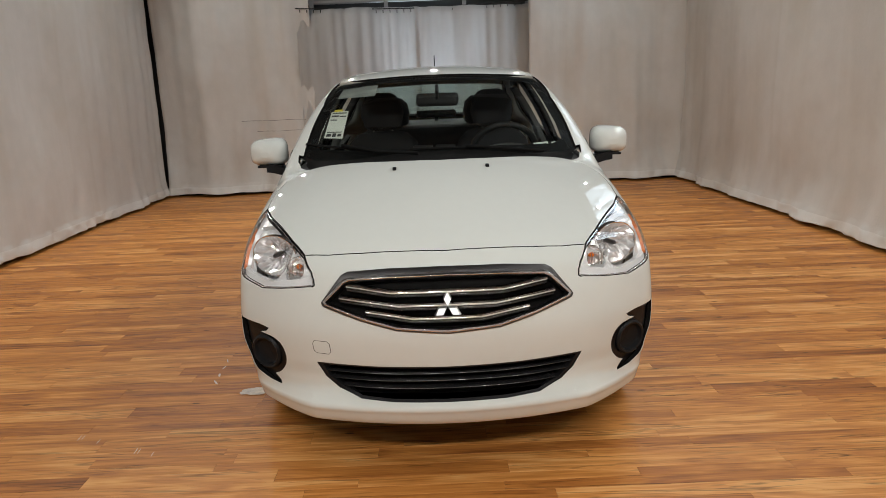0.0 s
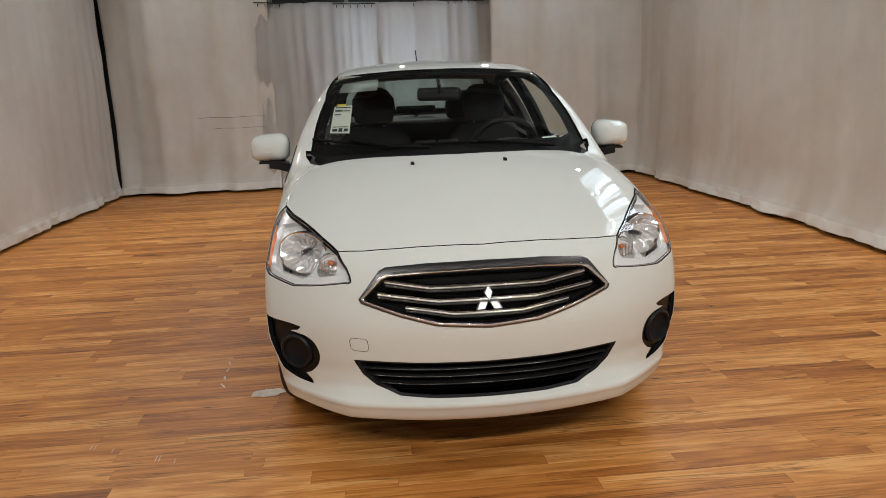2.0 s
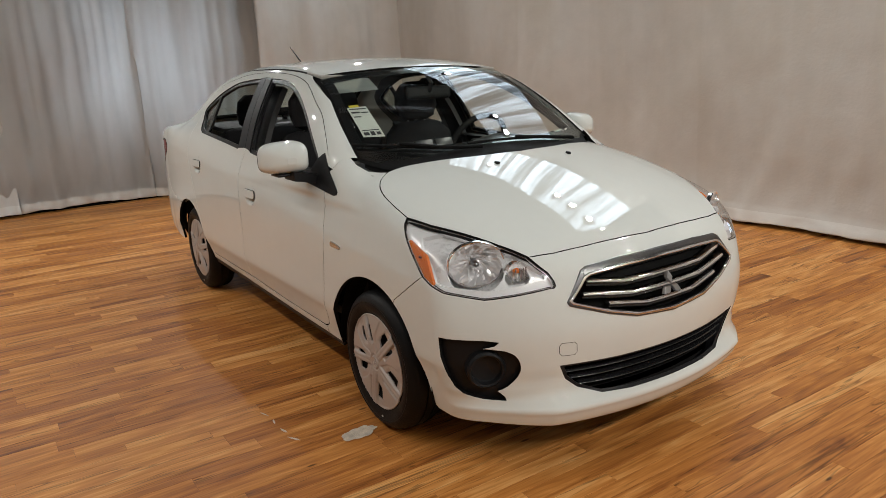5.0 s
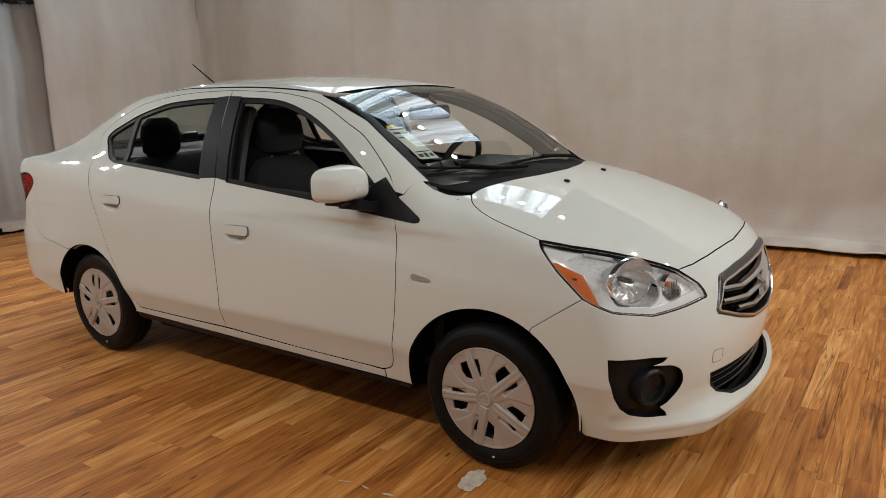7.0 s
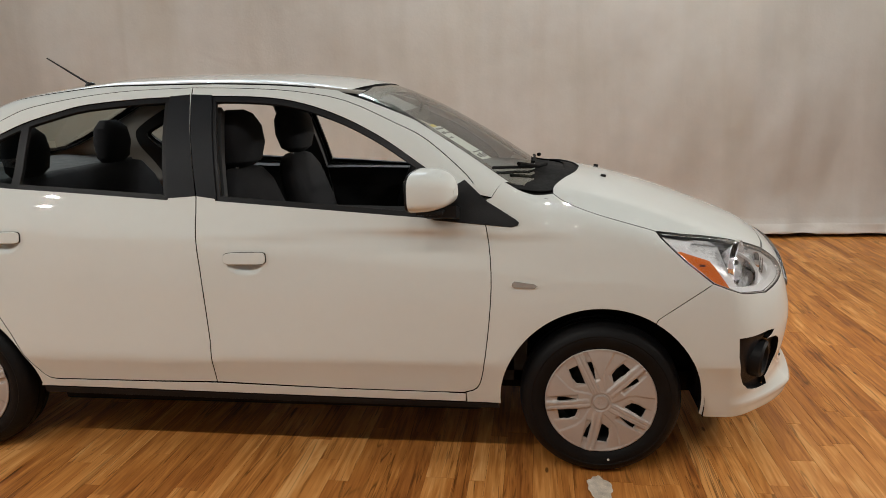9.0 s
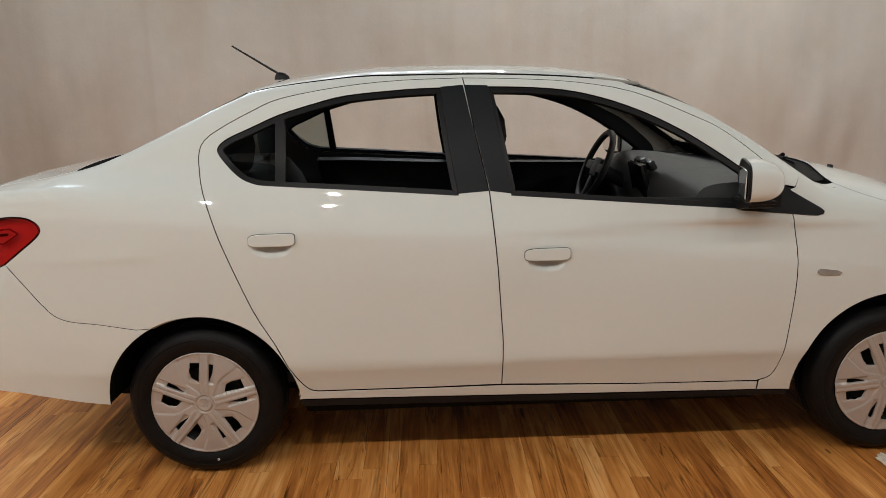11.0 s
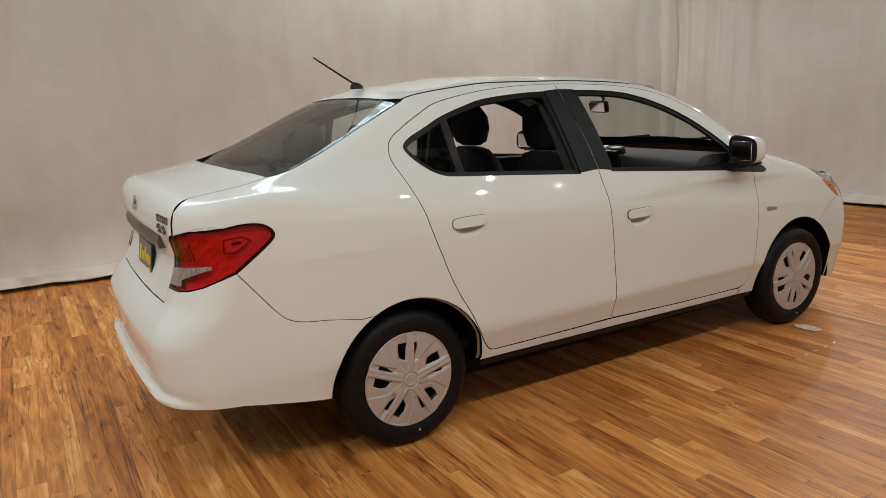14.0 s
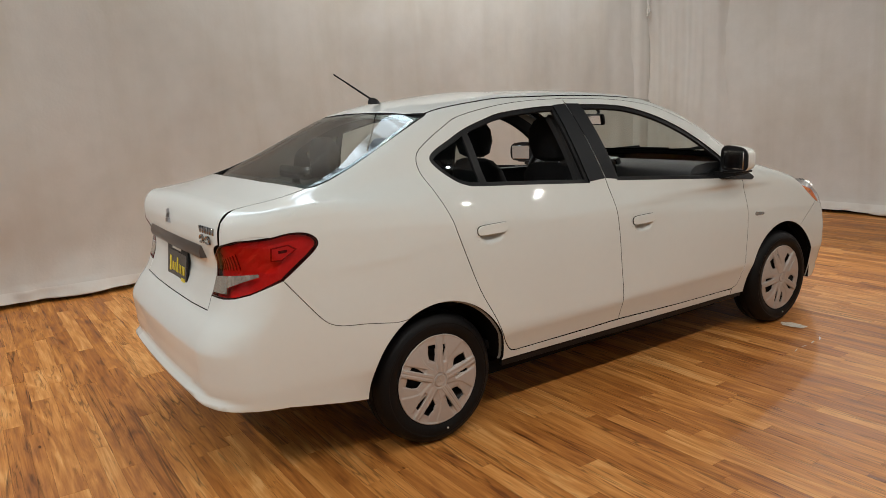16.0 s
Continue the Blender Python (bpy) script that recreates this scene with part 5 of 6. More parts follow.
    arm = ramp(edge_at, across) * ramp(across, .0155) * ramp(along, .034, .006) * (1 - wide)
    rise = rise - .0038 * arm * np.clip((.196 - rad) / .01, 0, 1)
    rise = rise + .0022 * np.exp(-((rad - .036) / .003) ** 2) - .004 * np.exp(-((rad - .031) / .0025) ** 2)
    rise = rise + .0035 * np.exp(-((rad - .1945) / .0022) ** 2)
    front = np.stack([v[:, 0], -.0765 - rise, v[:, 1]], -1)
    faces = f.tolist()
    a, b, c = front[f[:, 0]], front[f[:, 1]], front[f[:, 2]]
    if np.cross(b - a, c - a)[:, 1].sum() > 0:
        faces = [t[::-1] for t in faces]
    cover = solid("wheel_cover", front, faces, cover_silver, w, "silver plastic wheel cover")
    thick = cover.modifiers.new("thick", "SOLIDIFY")
    thick.thickness, thick.offset = .006, -1
    bm = bmesh.new()
    lathe(bm, [(.001, -.089), (.018, -.089), (.021, -.0905), (.024, -.0905), (.026, -.085), (.026, -.07)], 32)
    part("hub_cap", bm, cover_silver, w)
    bm = bmesh.new()
    for k in range(3):
        g = radians(90 + 120 * k)
        box(bm, Matrix.Translation((.008 * math.cos(g), -.090, .008 * math.sin(g))) @ pose(0, 0, 0, 0, -120 * k, 0) @ pose(0, 0, 0, 0, 45, 0), .007, .003, .007)
    part("hub_mark", bm, cover_silver, w)
    bm = bmesh.new()
    lathe(bm, [(.001, -.0875), (.004, -.0875), (.0045, -.085)], 12, Matrix.Translation((.03, 0, -.225)))
    part("balance_dot", bm, paper, w, "white paint dot on the tyre")
    return w


for nm, x, y, sp in (("front_wheel", 1.268, -.722, 25), ("rear_wheel", -1.268, -.717, -4), ("front_wheel", 1.268, .722, 5), ("rear_wheel", -1.268, .717, 20)):
    wheel(nm, x, y, .287, spin=sp)

# cabin lining
panel("headliner", TOP, both(on_top([(.36, 0), (.34, -.3), (.28, -.50), (-.2, -.51), (-.7, -.51), (-1.07, -.50), (-1.1, -.4), (-1.12, 0)])), [], cabin_grey, car, "pale grey headliner", lift=-.035, depth=0, gap=0, step=.05)
panel("side_lining", FLANK, frame_out, [], cabin_grey, car, "pale grey pillar lining", lift=-.028, depth=0, gap=-.006, step=.035, mirror=True)
for outline, hole, pair in ((f_door, F_WIN, doors_f), (r_door, R_WIN, doors_r)):
    a, b = panel("door_lining", FLANK, outline, [on_side(hole)], cabin_black, pair[0], "black inner door lining", lift=-.035, depth=0, gap=0, step=.035, mirror=True)
    b.parent = pair[1]
a, b = panel("inner_pillar", RIGHT, on_side([(-.345, 1.40), (-.19, 1.40), (-.125, 1.0), (-.10, .5), (-.28, .5), (-.31, 1.0)]), [], dash_grey, car, "dark grey centre pillar lining", lift=-.075, depth=.03, gap=0, step=.04, mirror=True)
for outline in ([(.80, 1.03), (.70, 1.0), (-.15, 1.03), (-.15, .42), (.80, .38)], [(-.30, 1.04), (-1.02, 1.09), (-.98, .62), (-.86, .42), (-.28, .42)]):
    panel("door_card", RIGHT, on_side(outline), [], cabin_black, car, "black door card", lift=-.085, depth=.03, gap=0, step=.04, mirror=True)

bm = bmesh.new()
box(bm, pose(-.1, 0, .33), 2.4, 1.36, .04)
box(bm, pose(.98, 0, .62), .05, 1.36, .62)
part("cabin_floor", bm, cabin_black, car, "black cabin floor")


def cushion(bm, rings, exponent=.55, steps=24):
    """A padded form from (centre, half width in y, half depth, lean direction) rings."""
    skins = []
    for (cx, cy, cz), wy, dx in rings:
        ring = []
        for g in np.linspace(0, 2 * math.pi, steps, endpoint=False):
            c, s = math.cos(g), math.sin(g)
            ring.append((cx + dx * math.copysign(abs(c) ** exponent, c), cy + wy * math.copysign(abs(s) ** exponent, s), cz))
        skins.append(ring)
    return loft(bm, skins)


def front_seat(y):
    s = new("front_seat")
    s.parent = car
    tagged(s, label="black cloth front seat with headrest")
    bm = bmesh.new()
    cushion(bm, [((.17, y, .40), .22, .25), ((.17, y, .50), .25, .28), ((.17, y, .56), .24, .27), ((.16, y, .59), .20, .22)])
    part("seat_base", bm, cloth_black, s)
    bm = bmesh.new()
    cushion(bm, [((-.03, y, .52), .22, .07), ((-.06, y, .60), .245, .085), ((-.10, y, .75), .25, .08), ((-.145, y, .92), .24, .07), ((-.175, y, 1.03), .215, .06), ((-.19, y, 1.085), .16, .045), ((-.195, y, 1.10), .10, .03)])
    part("seat_back", bm, cloth_black, s)
    bm = bmesh.new()
    cushion(bm, [((-.185, y, 1.108), .07, .035), ((-.187, y, 1.13), .115, .065), ((-.19, y, 1.20), .135, .085), ((-.195, y, 1.27), .128, .082), ((-.20, y, 1.32), .09, .06), ((-.202, y, 1.338), .05, .03)], .75)
    part("headrest", bm, cloth_black, s)
    bm = bmesh.new()
    for o in (-.06, .06):
        tube(bm, [(-.188, y + o, 1.05), (-.19, y + o, 1.14)], .006)
    part("headrest_stalk", bm, steel_grey, s)


for y in (-.345, .345):
    front_seat(y)
bench = new("rear_seat")
bench.parent = car
tagged(bench, label="black cloth rear bench seat with two headrests")
bm = bmesh.new()
cushion(bm, [((-.72, 0, .42), .60, .26), ((-.72, 0, .54), .62, .28), ((-.72, 0, .58), .58, .24)], .3)
part("seat_base", bm, cloth_black, bench)
bm = bmesh.new()
cushion(bm, [((-1.0, 0, .52), .58, .08), ((-1.07, 0, .75), .59, .09), ((-1.16, 0, .98), .57, .08), ((-1.20, 0, 1.06), .54, .06), ((-1.21, 0, 1.075), .48, .03)], .3)
part("seat_back", bm, cloth_black, bench)
for y in (-.33, .33):
    bm = bmesh.new()
    cushion(bm, [((-1.20, y, 1.07), .08, .03), ((-1.195, y, 1.10), .115, .05), ((-1.19, y, 1.18), .125, .062), ((-1.192, y, 1.25), .11, .055), ((-1.198, y, 1.29), .06, .03)], .75)
    part("headrest", bm, cloth_black, bench)
bm = bmesh.new()
box(bm, pose(-1.44, 0, 1.075, 0, 3), .44, 1.10, .03, .01)
part("parcel_shelf", bm, cabin_black, car, "black rear parcel shelf")
bm = bmesh.new()
box(bm, pose(-1.50, 0, 1.150), .04, .32, .058, .018, 3)
box(bm, pose(-1.50, 0, 1.11), .03, .03, .05, .004)
part("high_stop_lamp", bm, gloss_black, car, "dark high-level stop lamp")

dash = new("dashboard")
dash.parent = car
tagged(dash, label="black moulded dashboard with centre screen")
bm = bmesh.new()
rings = []
for y in np.linspace(-.66, .66, 41):
    hood = .035 * math.exp(-((y - .36) / .16) ** 2)
    mid = .02 * math.exp(-(y / .18) ** 2)
    outline = spline([(1.08, 1.0, 0), (.90, 1.02, 0), (.74, 1.03 + hood * .6, 0), (.63 - hood, 1.025 + hood, 0), (.575 - hood, 1.0 + hood, 0), (.56 - mid, .95, 0), (.57 - mid * 2, .86, 0), (.60 - mid * 2, .77, 0), (.66, .68, 0), (.9, .66, 0), (1.08, .7, 0)], 3)
    rings.append([(x, y, z) for x, z, _ in outline])
loft(bm, rings)
part("dash_top", bm, dash_grey, dash, "dark grey moulded dash top")
bm = bmesh.new()
box(bm, pose(.548, -.025, .925, 0, -12), .03, .215, .24, .012)
stack = part("dash_console", bm, gloss_black, dash, "gloss black centre stack")
bm = bmesh.new()
box(bm, pose(.531, -.025, .958, 0, -12), .006, .165, .095, .003)
# the display's grey is a glossy reflection put into its colour
part("centre_screen", bm, material("display_reflection_grey", (.16, .165, .17), .25, vary=.1), stack, "switched-off display with its grey reflection painted in")
for z in (.872, .852):
    bm = bmesh.new()
    box(bm, pose(.546, -.025, z, 0, -12), .008, .17, .010, .002)
    part("button_row", bm, satin_chrome, stack, "row of grey buttons")
for y in (-.085, .035):
    vent = new("air_vent")
    vent.parent = dash
    tagged(vent, label="dark air vent with satin rim")
    bm = bmesh.new()
    box(bm, pose(.565, y, 1.038, 0, -28), .03, .105, .046, .008)
    part("vent_rim", bm, satin_chrome, vent)
    bm = bmesh.new()
    box(bm, pose(.549, y, 1.032, 0, -28), .008, .092, .034, .004)
    part("vent_mouth", bm, gap_black, vent)
for y in (-.60, .60):
    bm = bmesh.new()
    lathe(bm, [(.001, -.02), (.03, -.02), (.036, -.006), (.036, .02)], 24, pose(.585, y, .95, 0, 0, 90))
    part("air_vent", bm, gloss_black, dash)
bm = bmesh.new()
box(bm, pose(.30, 0, .55), .62, .22, .34, .03)
part("centre_console", bm, cabin_black, dash)
sw = new("steering_wheel")
sw.parent = car
tagged(sw, label="black three-spoke steering wheel")
m = Matrix.Translation((.425, .36, .985)) @ pose(0, 0, 0, 0, 24, 0) @ pose(0, 0, 0, 0, 0, 90)
bm = bmesh.new()
ring = [m @ Vector((.182 * math.cos(g), 0, .182 * math.sin(g))) for g in np.linspace(0, 2 * math.pi, 49)]
tube(bm, ring, .0165, 10)
part("rim", bm, cabin_black, sw)
bm = bmesh.new()
box(bm, m @ pose(0, -.02, 0), .13, .05, .10, .02)
for a in (0, 180, 270):
    box(bm, m @ pose(0, 0, 0, 0, -a, 0) @ pose(.115, -.005, 0), .13, .02, .045, .008)
part("hub", bm, cabin_black, sw)
bm = bmesh.new()
tube(bm, [m @ Vector((0, 0, 0)), m @ Vector((0, -.25, -.02))], .035, 12)
part("column", bm, cabin_black, sw)
im = new("rear_view_mirror")
im.parent = car
tagged(im, label="black interior rear-view mirror")
bm = bmesh.new()
box(bm, pose(.50, 0, 1.295, 0, -8, -20), .03, .235, .068, .022, 3)
part("shell", bm, cabin_black, im)
bm = bmesh.new()
box(bm, pose(.485, .0055, 1.293, 0, -8, -20), .003, .215, .052)
part("mirror_glass", bm, chrome, im)
bm = bmesh.new()
tube(bm, [(.51, 0, 1.30), (.535, 0, 1.34), (.50, 0, 1.37)], .010)
part("stalk", bm, cabin_black, im)
for y in (-.36, .36):
    bm = bmesh.new()
    box(bm, pose(.29, y, 1.405, 0, 8), .17, .34, .014, .005)
    part("sun_visor", bm, cabin_grey, car, "pale grey folded sun visor")

# ---- the room ----
X0, X1, Y0, Y1, HIGH = -5.5, 5.5, -3.82, 3.5, 6.4
TOP_Z = 4.6


def drape(name, start, end, height, label, seed=0, folds=0.02, pitch=0.5, z0=0.035, step=0.036, sag=0.0, out=0.07, hem=True, cloth=None):
    """A hanging canvas between two floor points, facing the room on its left."""
    a, b = Vector((*start, 0)), Vector((*end, 0))
    d = b - a
    n = Vector((-d.y, d.x, 0)).normalized()
    cols, rows = int(d.length / step) + 1, int(height / 0.058) + 1
    verts, faces = [], []
    for j in range(rows + 1):
        v = (j / rows) ** 1.5
        for i in range(cols + 1):
            u = d.length * i / cols
            top = height - sag * math.sin(math.pi * i / cols)
            z = z0 + (top - z0) * v
            w = noise.noise(Vector((u / pitch, z * 0.22, seed))) * folds + noise.noise(Vector((u / pitch * 3.1, z * 0.5, seed + 9))) * folds * 0.4
            w += noise.noise(Vector((u * 0.7, z * 0.9, seed + 4))) * folds * 0.8
            w += abs(noise.noise(Vector((u * 2.6 + z * 1.1, z * 1.9 - u, seed + 21)))) * folds * 0.30
            w += noise.noise(Vector((u * 1.3 + z * 0.8, z * 1.1, seed + 14))) * folds * 0.35
            side = math.exp(-min(u, d.length - u) / 0.45)
            w += side * 0.035 * noise.noise(Vector((u * 6, z * 0.3, seed + 31)))
            w += max(0, 1 - z / 1.1) * 0.55 * folds * noise.noise(Vector((u * 5 + z * 1.6, z * 1.2, seed + 37)))
            if hem and z < 0.15:
                w += 0.010 + 0.022 * noise.noise(Vector((u * 8, z * 9, seed + 41)))
            low = max(0, 1 - z / 0.45)
            w += low * low * (1.25 * out + 1.5 * out * noise.noise(Vector((u * 1.7, 0, seed + 2))))
            w += max(0, 1 - z / 0.16) * 0.02 * noise.noise(Vector((u * 6, z * 8, seed + 3)))
            p = a + d * (i / cols) + n * w
            verts.append((p.x, p.y, z + (noise.noise(Vector((u * 2.2, 5, seed))) * 0.022 if j == 0 else 0)))
    for j in range(rows):
        for i in range(cols):
            k = j * (cols + 1) + i
            faces.append((k, k + 1, k + cols + 2, k + cols + 1))
    low_rows = [1 if hem and verts[f[3]][2] < .15 else 0 for f in faces]
    ob = solid(name, verts, faces, canvas, None, label, mats=[cloth or canvas, hem_cloth], slots=low_rows)
    tagged(ob, kind="structure")
    ob.modifiers.new("thick", "SOLIDIFY").thickness = 0.005
    return ob


drape("wall_north", (X1 - .2, Y1), (X0, Y1 - .10), 3.0, "off-white canvas drape with soft folds on the long wall", 1, .040, .7)
drape("wall_south", (X0 + .02, Y0 + .08), (X1, Y0), TOP_Z, "off-white canvas drape with soft folds on the long wall", 2, .040, .6, out=.02)
drape("wall_east_1", (X1, Y0), (X1, 2.75), TOP_Z, "off-white canvas drape on the end wall", 3, .025, .7)
drape("wall_east_2", (X1 + .05, 2.3), (5.06, Y1 + .02), TOP_Z, "gathered off-white canvas at the corner", 7, .09, .24, step=.025)
drape("wall_north_6", (5.12, Y1 - .05), (3.75, Y1 + .06), 3.0, "gathered off-white canvas beside the corner", 17, .06, .26, step=.025, out=.03)
drape("wall_west_1", (X0, Y1 - .09), (X0 + .02, 1.28), TOP_Z, "off-white canvas panel of the end wall", 4, .11, .45)
drape("wall_west_2", (X0 - .07, 1.40), (X0 - .07, -.22), 2.40, "gathered off-white curtain in the end wall", 5, .15, .30, step=.02, out=.02, cloth=thin_canvas)
drape("wall_west_3", (X0 - .09, -.16), (X0 - .07, -1.80), 2.42, "gathered off-white curtain in the end wall", 8, .15, .32, step=.02, out=.02, cloth=thin_canvas)
drape("wall_west_4", (X0 - .02, -1.62), (X0, Y0 + .10), TOP_Z, "off-white canvas panel of the end wall", 6, .12, .55)

# dark tubes stand in for the shade in two creases; a mark on the drapes
for y0, y1, z0 in ((-2.62, -1.75, 1.005), (-2.42, -1.75, .862)):
    bm = bmesh.new()
    tube(bm, [(X0 + .052 + .004 * math.sin(k), y0 + (y1 - y0) * k / 6, z0 + .004 * math.sin(k * 1.7)) for k in range(7)], .0022, 6)
    tagged(part("canvas_mark", bm, steel_dark, None), label="thin dark tube painted as the shade in a canvas crease", kind="structure")
bm = bmesh.new()
box(bm, pose(1.0, Y1 - .045, .85, 0, 20), .022, .006, .010, .002)
tagged(part("canvas_mark", bm, steel_dark, None), label="small dark tear in the canvas", kind="structure")

# high window with a sheer curtain; unseen dark cloth added round it darkens glass reflections
dark_cloth = material("dark_grey_cloth", (.10, .10, .10), .9, vary=.15, scale=2, bump=.3)
WIN_X0, WIN_X1, WIN_Z0, WIN_Z1 = -4.3, .35, 3.55, 5.5
drape("wall_north_2", (X1 - .2, Y1 - .02), (WIN_X1, Y1 - .02), HIGH, "unseen dark cloth added beside the high window to darken reflections", 11, .02, .9, z0=2.95, out=0, hem=False, cloth=dark_cloth)
drape("wall_north_3", (WIN_X0, Y1 - .02), (X0, Y1 - .02), HIGH, "unseen dark cloth added beside the high window to darken reflections", 12, .02, .9, z0=2.95, out=0, hem=False, cloth=dark_cloth)
drape("wall_north_4", (WIN_X1 + .1, Y1), (WIN_X0 - .1, Y1), WIN_Z0, "off-white canvas drape below the high window", 13, .02, .9, z0=2.97, out=0, hem=False)
drape("wall_north_5", (WIN_X1 + .1, Y1), (WIN_X0 - .1, Y1), HIGH, "unseen dark cloth added above the high window to darken reflections", 14, .02, .9, z0=WIN_Z1, out=0, hem=False, cloth=dark_cloth)
pleats = [(x, Y1 + .05 + .03 * math.sin(x * 38) + .015 * noise.noise(Vector((x * 5, 0, 0)))) for x in np.arange(WIN_X1 + .1, WIN_X0 - .1, -.02)]
sheer_v = [(x, y, z) for z in (WIN_Z0 - .1, 4.5, WIN_Z1 + .1) for x, y in pleats]
n = len(pleats)
tagged(solid("window_1", sheer_v, [(r * n + i, r * n + i + 1, (r + 1) * n + i + 1, (r + 1) * n + i) for r in range(2) for i in range(n - 1)], sheer, None, "bright high window behind a pleated sheer curtain"), kind="structure")

# daylit window behind the curtains of the end wall: two panes in a frame
day = glowing("daylit_pane", (0.74, 0.87, 1.0), 3.2)
bm = bmesh.new()
for y in (-.85, -.05, .75):
    box(bm, pose(-6.08, y, 1.62), .08, .06, 1.56)
for z in (.84, 2.40):
    box(bm, pose(-6.08, -.05, z), .08, 1.66, .06)
window_2 = tagged(part("window_2", bm, steel_dark, None), label="daylit window hidden behind the thin curtains", kind="structure")
for y in (-.45, .35):
    bm = bmesh.new()
    box(bm, pose(-6.08, y, 1.62), .02, .74, 1.50)
    part("pane", bm, day, window_2, "bright pane")

# dark wall behind the curtains, the gap above them and the skirting
bm = bmesh.new()
for m, sx, sy, sz in ((pose(-6.2, 0, 3.2), .1, 9, 6.6), (pose(6.0, 0, 3.2), .1, 9, 6.6), (pose(0, 3.85, 3.2), 12.4, .1, 6.6), (pose(0, -4.2, 3.2), 12.4, .1, 6.6)):
    box(bm, m, sx, sy, sz)
tagged(part("outer_wall", bm, ceiling_paint, None), label="plain grey wall behind the drapes", kind="structure")
bm = bmesh.new()
for m, sx, sy in ((pose(X0 - .16, 0, .035), .04, 7.3), (pose(X1 + .1, 0, .035), .04, 7.6), (pose(0, Y1 + .10, .035), 11.2, .04), (pose(0, Y0 - .10, .035), 11.2, .04)):
    box(bm, m, sx, sy, .07)
tagged(part("baseboard", bm, gap_black, None), label="dark skirting behind the drapes", kind="structure")

# curtain rail with rings, and pipes above it
rail = new("curtain_rail")
tagged(rail, label="steel curtain rail with a row of rings", category="curtain rail")
bm = bmesh.new()
tube(bm, [(X0 - .06, y, 2.445 - .05 * math.sin(math.pi * (y + 1.8) / 3.2)) for y in np.linspace(-1.8, 1.4, 13)], .007)
part("cable", bm, steel_dark, rail)
for k in range(34):
    y = -1.74 + k * .092
    z = 2.43 - .05 * math.sin(math.pi * (y + 1.8) / 3.2)
    bm = bmesh.new()
    ring = [(X0 - .055 + .004 * math.sin(g), y, z - .018 + .018 * math.cos(g)) for g in np.linspace(0, 2 * math.pi, 11)]
    tube(bm, ring, .0045, 6)
    part("ring", bm, steel_dark, rail)
bm = bmesh.new()
for z, r in ((2.53, .035), (2.62, .02), (2.70, .045)):
    tube(bm, [(X0 - .22, -2.2, z), (X0 - .22, 1.9, z + .01)], r, 12)
for y in (-1.6, -.6, .45, 1.3):
    box(bm, pose(X0 - .2, y, 2.6), .05, .05, .4)
tagged(part("wall_pipes", bm, steel_grey, None), label="galvanised pipes on the wall above the curtain", category="pipe")

# tied rope end high in the corner
bm = bmesh.new()
tube(bm, [(5.02, 3.40, 2.75), (5.0, 3.38, 2.60), (5.03, 3.37, 2.52), (4.99, 3.38, 2.46), (5.01, 3.39, 2.56), (5.05, 3.40, 2.66)], .016, 8)
tagged(part("cloth_tie", bm, canvas, None), label="knotted grey cloth tie hanging at the corner", category="tie")

# ceiling
bm = bmesh.new()
box(bm, pose(0, 0, HIGH + .05), 12.6, 8.6, .1)
tagged(part("ceiling", bm, ceiling_paint, None), label="grey ceiling", kind="structure")
joist = None
for k in range(9):
    if joist is None:
        bm = bmesh.new()
        box(bm, Matrix(), .10, 7.6, .02)
        box(bm, pose(0, 0, .11), .02, 7.6, .22)
        box(bm, pose(0, 0, .23), .10, 7.6, .02)
        joist = tagged(part("ceiling_joist", bm, steel_grey, None), label="grey steel joist under the ceiling", category="joist", group="ceiling joists")
        joist.matrix_basis = pose(-5.0, 0, HIGH - .25)
    else:
        copy_thing(joist, pose(-5.0 + 1.25 * k, 0, HIGH - .25))
first = None
for bx, by, bz, power, aimed in BULBS:
    place = pose(bx, by, bz)
    if first is None:
        first = new("ceiling_spotlight")
        # the added fill rows get the same can and stem
        tagged(first, label="lit ceiling spotlight, of rows seen reflected and rows added as fill", category="lamp", group="ceiling spotlights")
        first.matrix_basis = place
        bm = bmesh.new()
        lathe(bm, [(.085, .03), (.083, .08), (.06, .13), (.035, .17), (.03, .24), (.001, .25)], 24, pose(0, 0, 0, 90))
        part("lamp_can", bm, steel_dark, first)
        bm = bmesh.new()
        tube(bm, [(0, 0, .24), (0, 0, HIGH - 4.2)], .01)
        part("stem", bm, steel_dark, first)
    else:
        copy_thing(first, place)

# worn patches on the floor
def smear(x, y, a, b, turn, seed, label):
    bm = bmesh.new()
    c = bm.verts.new((x, y, .0042))
    ring = []
    for k in range(40):
        g = 2 * math.pi * k / 40
        r = 1 + .35 * noise.noise(Vector((math.cos(g) * 2, math.sin(g) * 2, seed)))
        u, v = a * r * math.cos(g), b * r * math.sin(g)
        ring.append(bm.verts.new((x + u * math.cos(turn) - v * math.sin(turn), y + u * math.sin(turn) + v * math.cos(turn), .004)))
    for k in range(40):
        bm.faces.new((c, ring[k], ring[(k + 1) % 40]))
    return tagged(part("floor_patch", bm, worn, None), label=label, kind="structure")


worn = material("worn_pale_patch", (.66, .58, .48), .5, vary=.35, scale=25)
smear(1.262, -.900, .042, .075, .1, 3, "pale worn patch of floor beside the tyre")

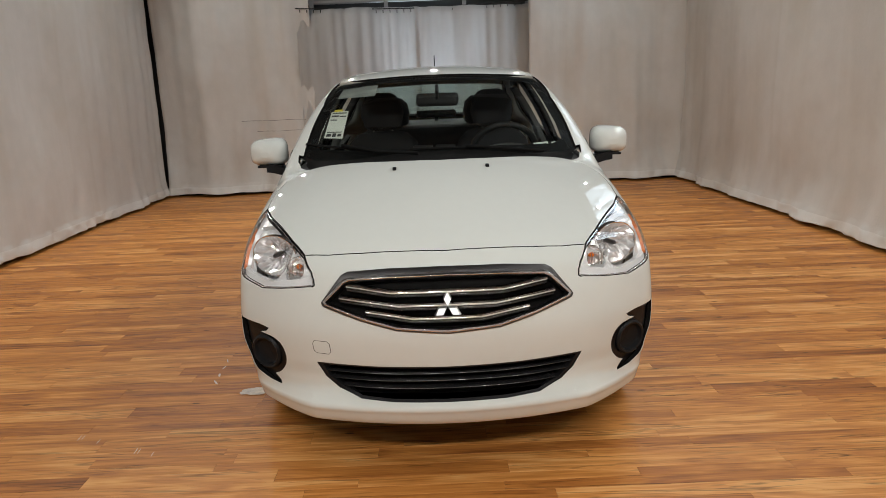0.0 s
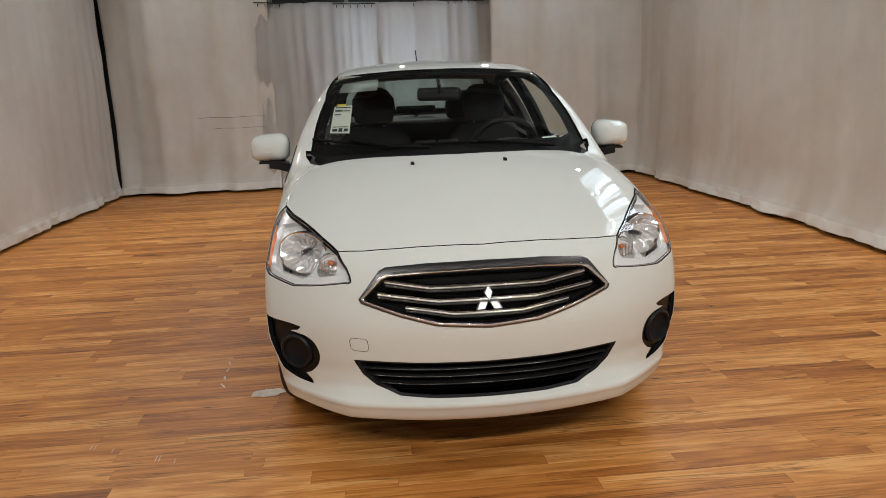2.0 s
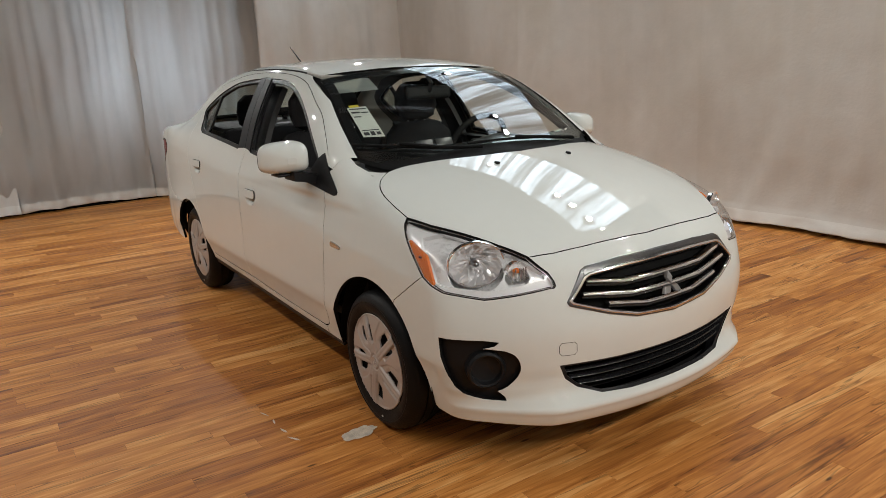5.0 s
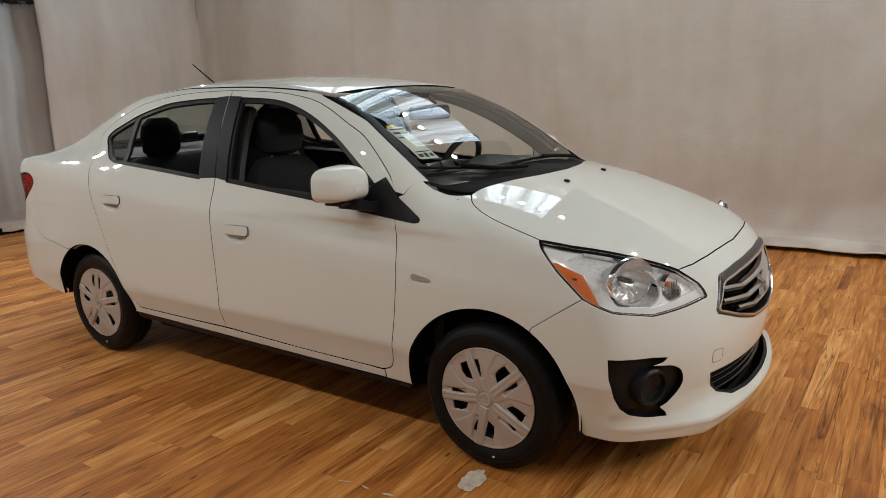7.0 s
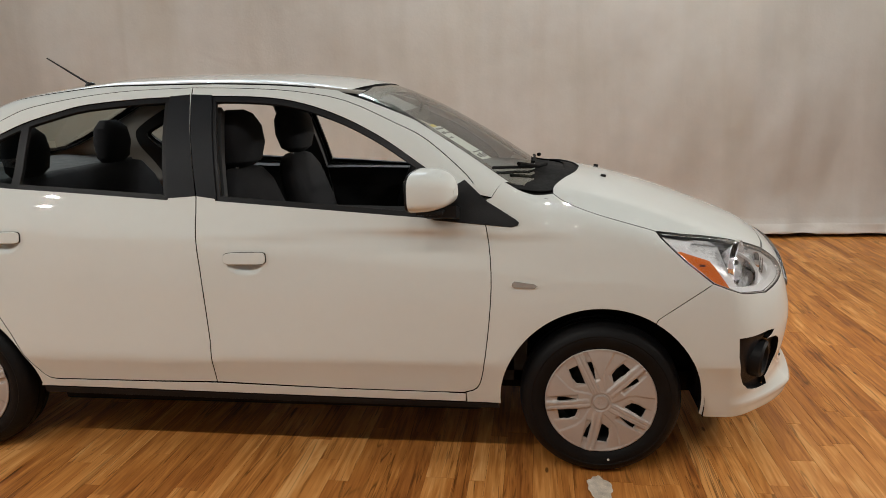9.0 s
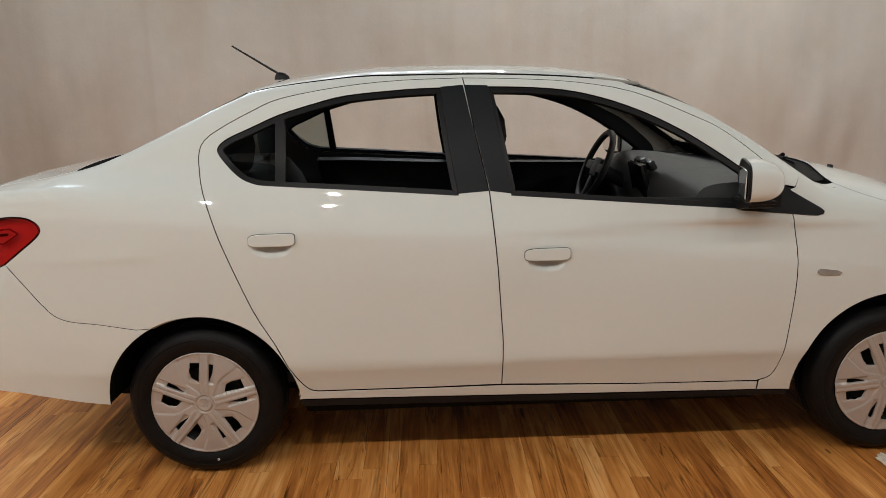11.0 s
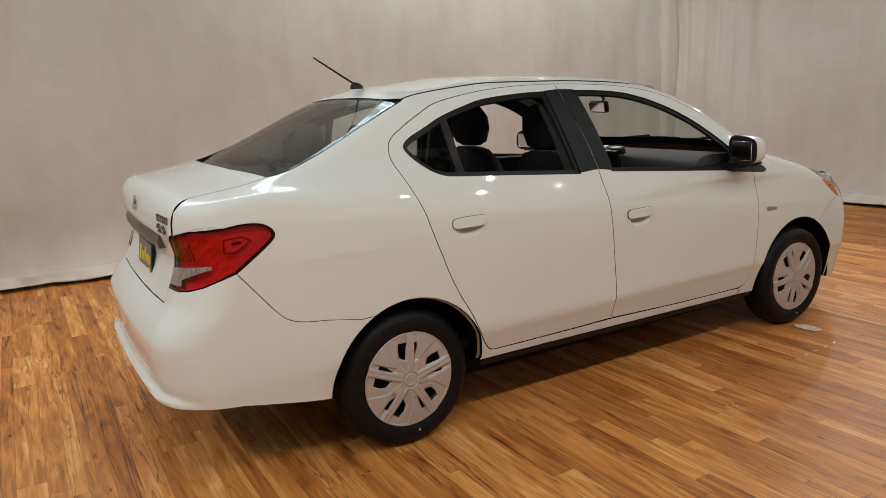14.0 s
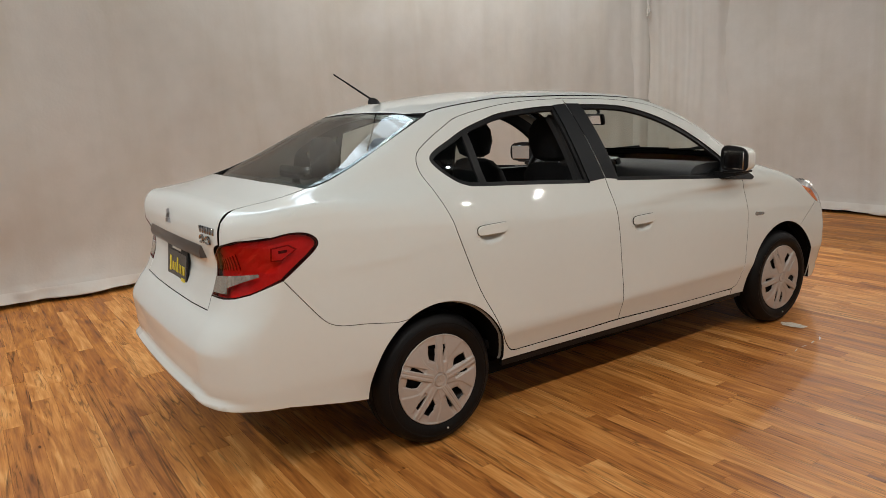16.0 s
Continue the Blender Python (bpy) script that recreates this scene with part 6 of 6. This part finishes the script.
for x, y, a, b, turn in ((.86, -1.15, .05, .007, .3), (.95, -1.142, .035, .009, -.2), (1.05, -1.138, .04, .012, .2), (1.14, -1.13, .05, .011, .5), (1.667, -1.535, .04, .004, .05), (1.67, -1.52, .04, .003, .05), (1.707, -1.44, .03, .003, 0), (1.80, -1.25, .04, .004, .05), (1.80, -1.237, .04, .003, .05), (1.83, -1.173, .03, .003, .05)):
    smear(x, y, a * .6, b * .45, turn, 5 + x, "short pale scuff on the floor")

# floor of planks
bm = bmesh.new()
box(bm, pose(0, 0, -.06), 12.4, 8.4, .1)
floor = tagged(part("floor", bm, joint_dark, None), label="varnished wooden floor of narrow strips in mixed tones", kind="structure")
GAP = .0005
dice = random.Random(5)
near, far_v, far_f = [], [], []
plank_mesh = {}


def plank_verts(x0, x1, y0, y1):
    e = .0006
    return [(x0 + e, y0 + e, 0), (x1 - e, y0 + e, 0), (x1 - e, y1 - e, 0), (x0 + e, y1 - e, 0), (x0, y0, -e), (x1, y0, -e), (x1, y1, -e), (x0, y1, -e)]


PLANK_FACES = [(0, 1, 2, 3), (0, 4, 5, 1), (1, 5, 6, 2), (2, 6, 7, 3), (3, 7, 4, 0)]
x0 = -5.95
while x0 < 5.9:
    wide = dice.choice((.058, .068, .076, .088, .105))
    y = -4.1 - dice.random() * 1.2
    while y < 3.8:
        y1 = y + dice.choice((.55, .70, .85, 1.0, 1.2, 1.4))
        cx, cy = x0 + wide / 2, (y + y1) / 2
        lo, hi = max(y, -4.1), min(y1, 3.8)
        if hi - lo > .05:
            if len(near) < 300 and -3.0 < cx < 2.6 and -2.5 < cy < -.9 and lo == y:
                near.append((x0, wide, lo, hi))
            else:
                k = len(far_v)
                far_v += plank_verts(x0 + GAP / 2, x0 + wide - GAP / 2, lo, hi - GAP)
                far_f += [tuple(q + k for q in t) for t in PLANK_FACES]
        y = y1
    x0 += wide
for x0, wide, lo, hi in near:
    key = (wide, round(hi - lo, 3))
    if key not in plank_mesh:
        me = bpy.data.meshes.new("plank")
        me.from_pydata(plank_verts(-wide / 2 + GAP / 2, wide / 2 - GAP / 2, 0, hi - lo - GAP), [], PLANK_FACES)
        me.materials.append(oak)
        plank_mesh[key] = me
    ob = new("plank", plank_mesh[key])
    ob.parent = floor
    ob.location = (x0 + wide / 2, lo, 0)
rest = solid("planks", far_v, far_f, oak, floor, smooth=False)
tagged(rest, kind="stuff", label="further wooden floor strips")
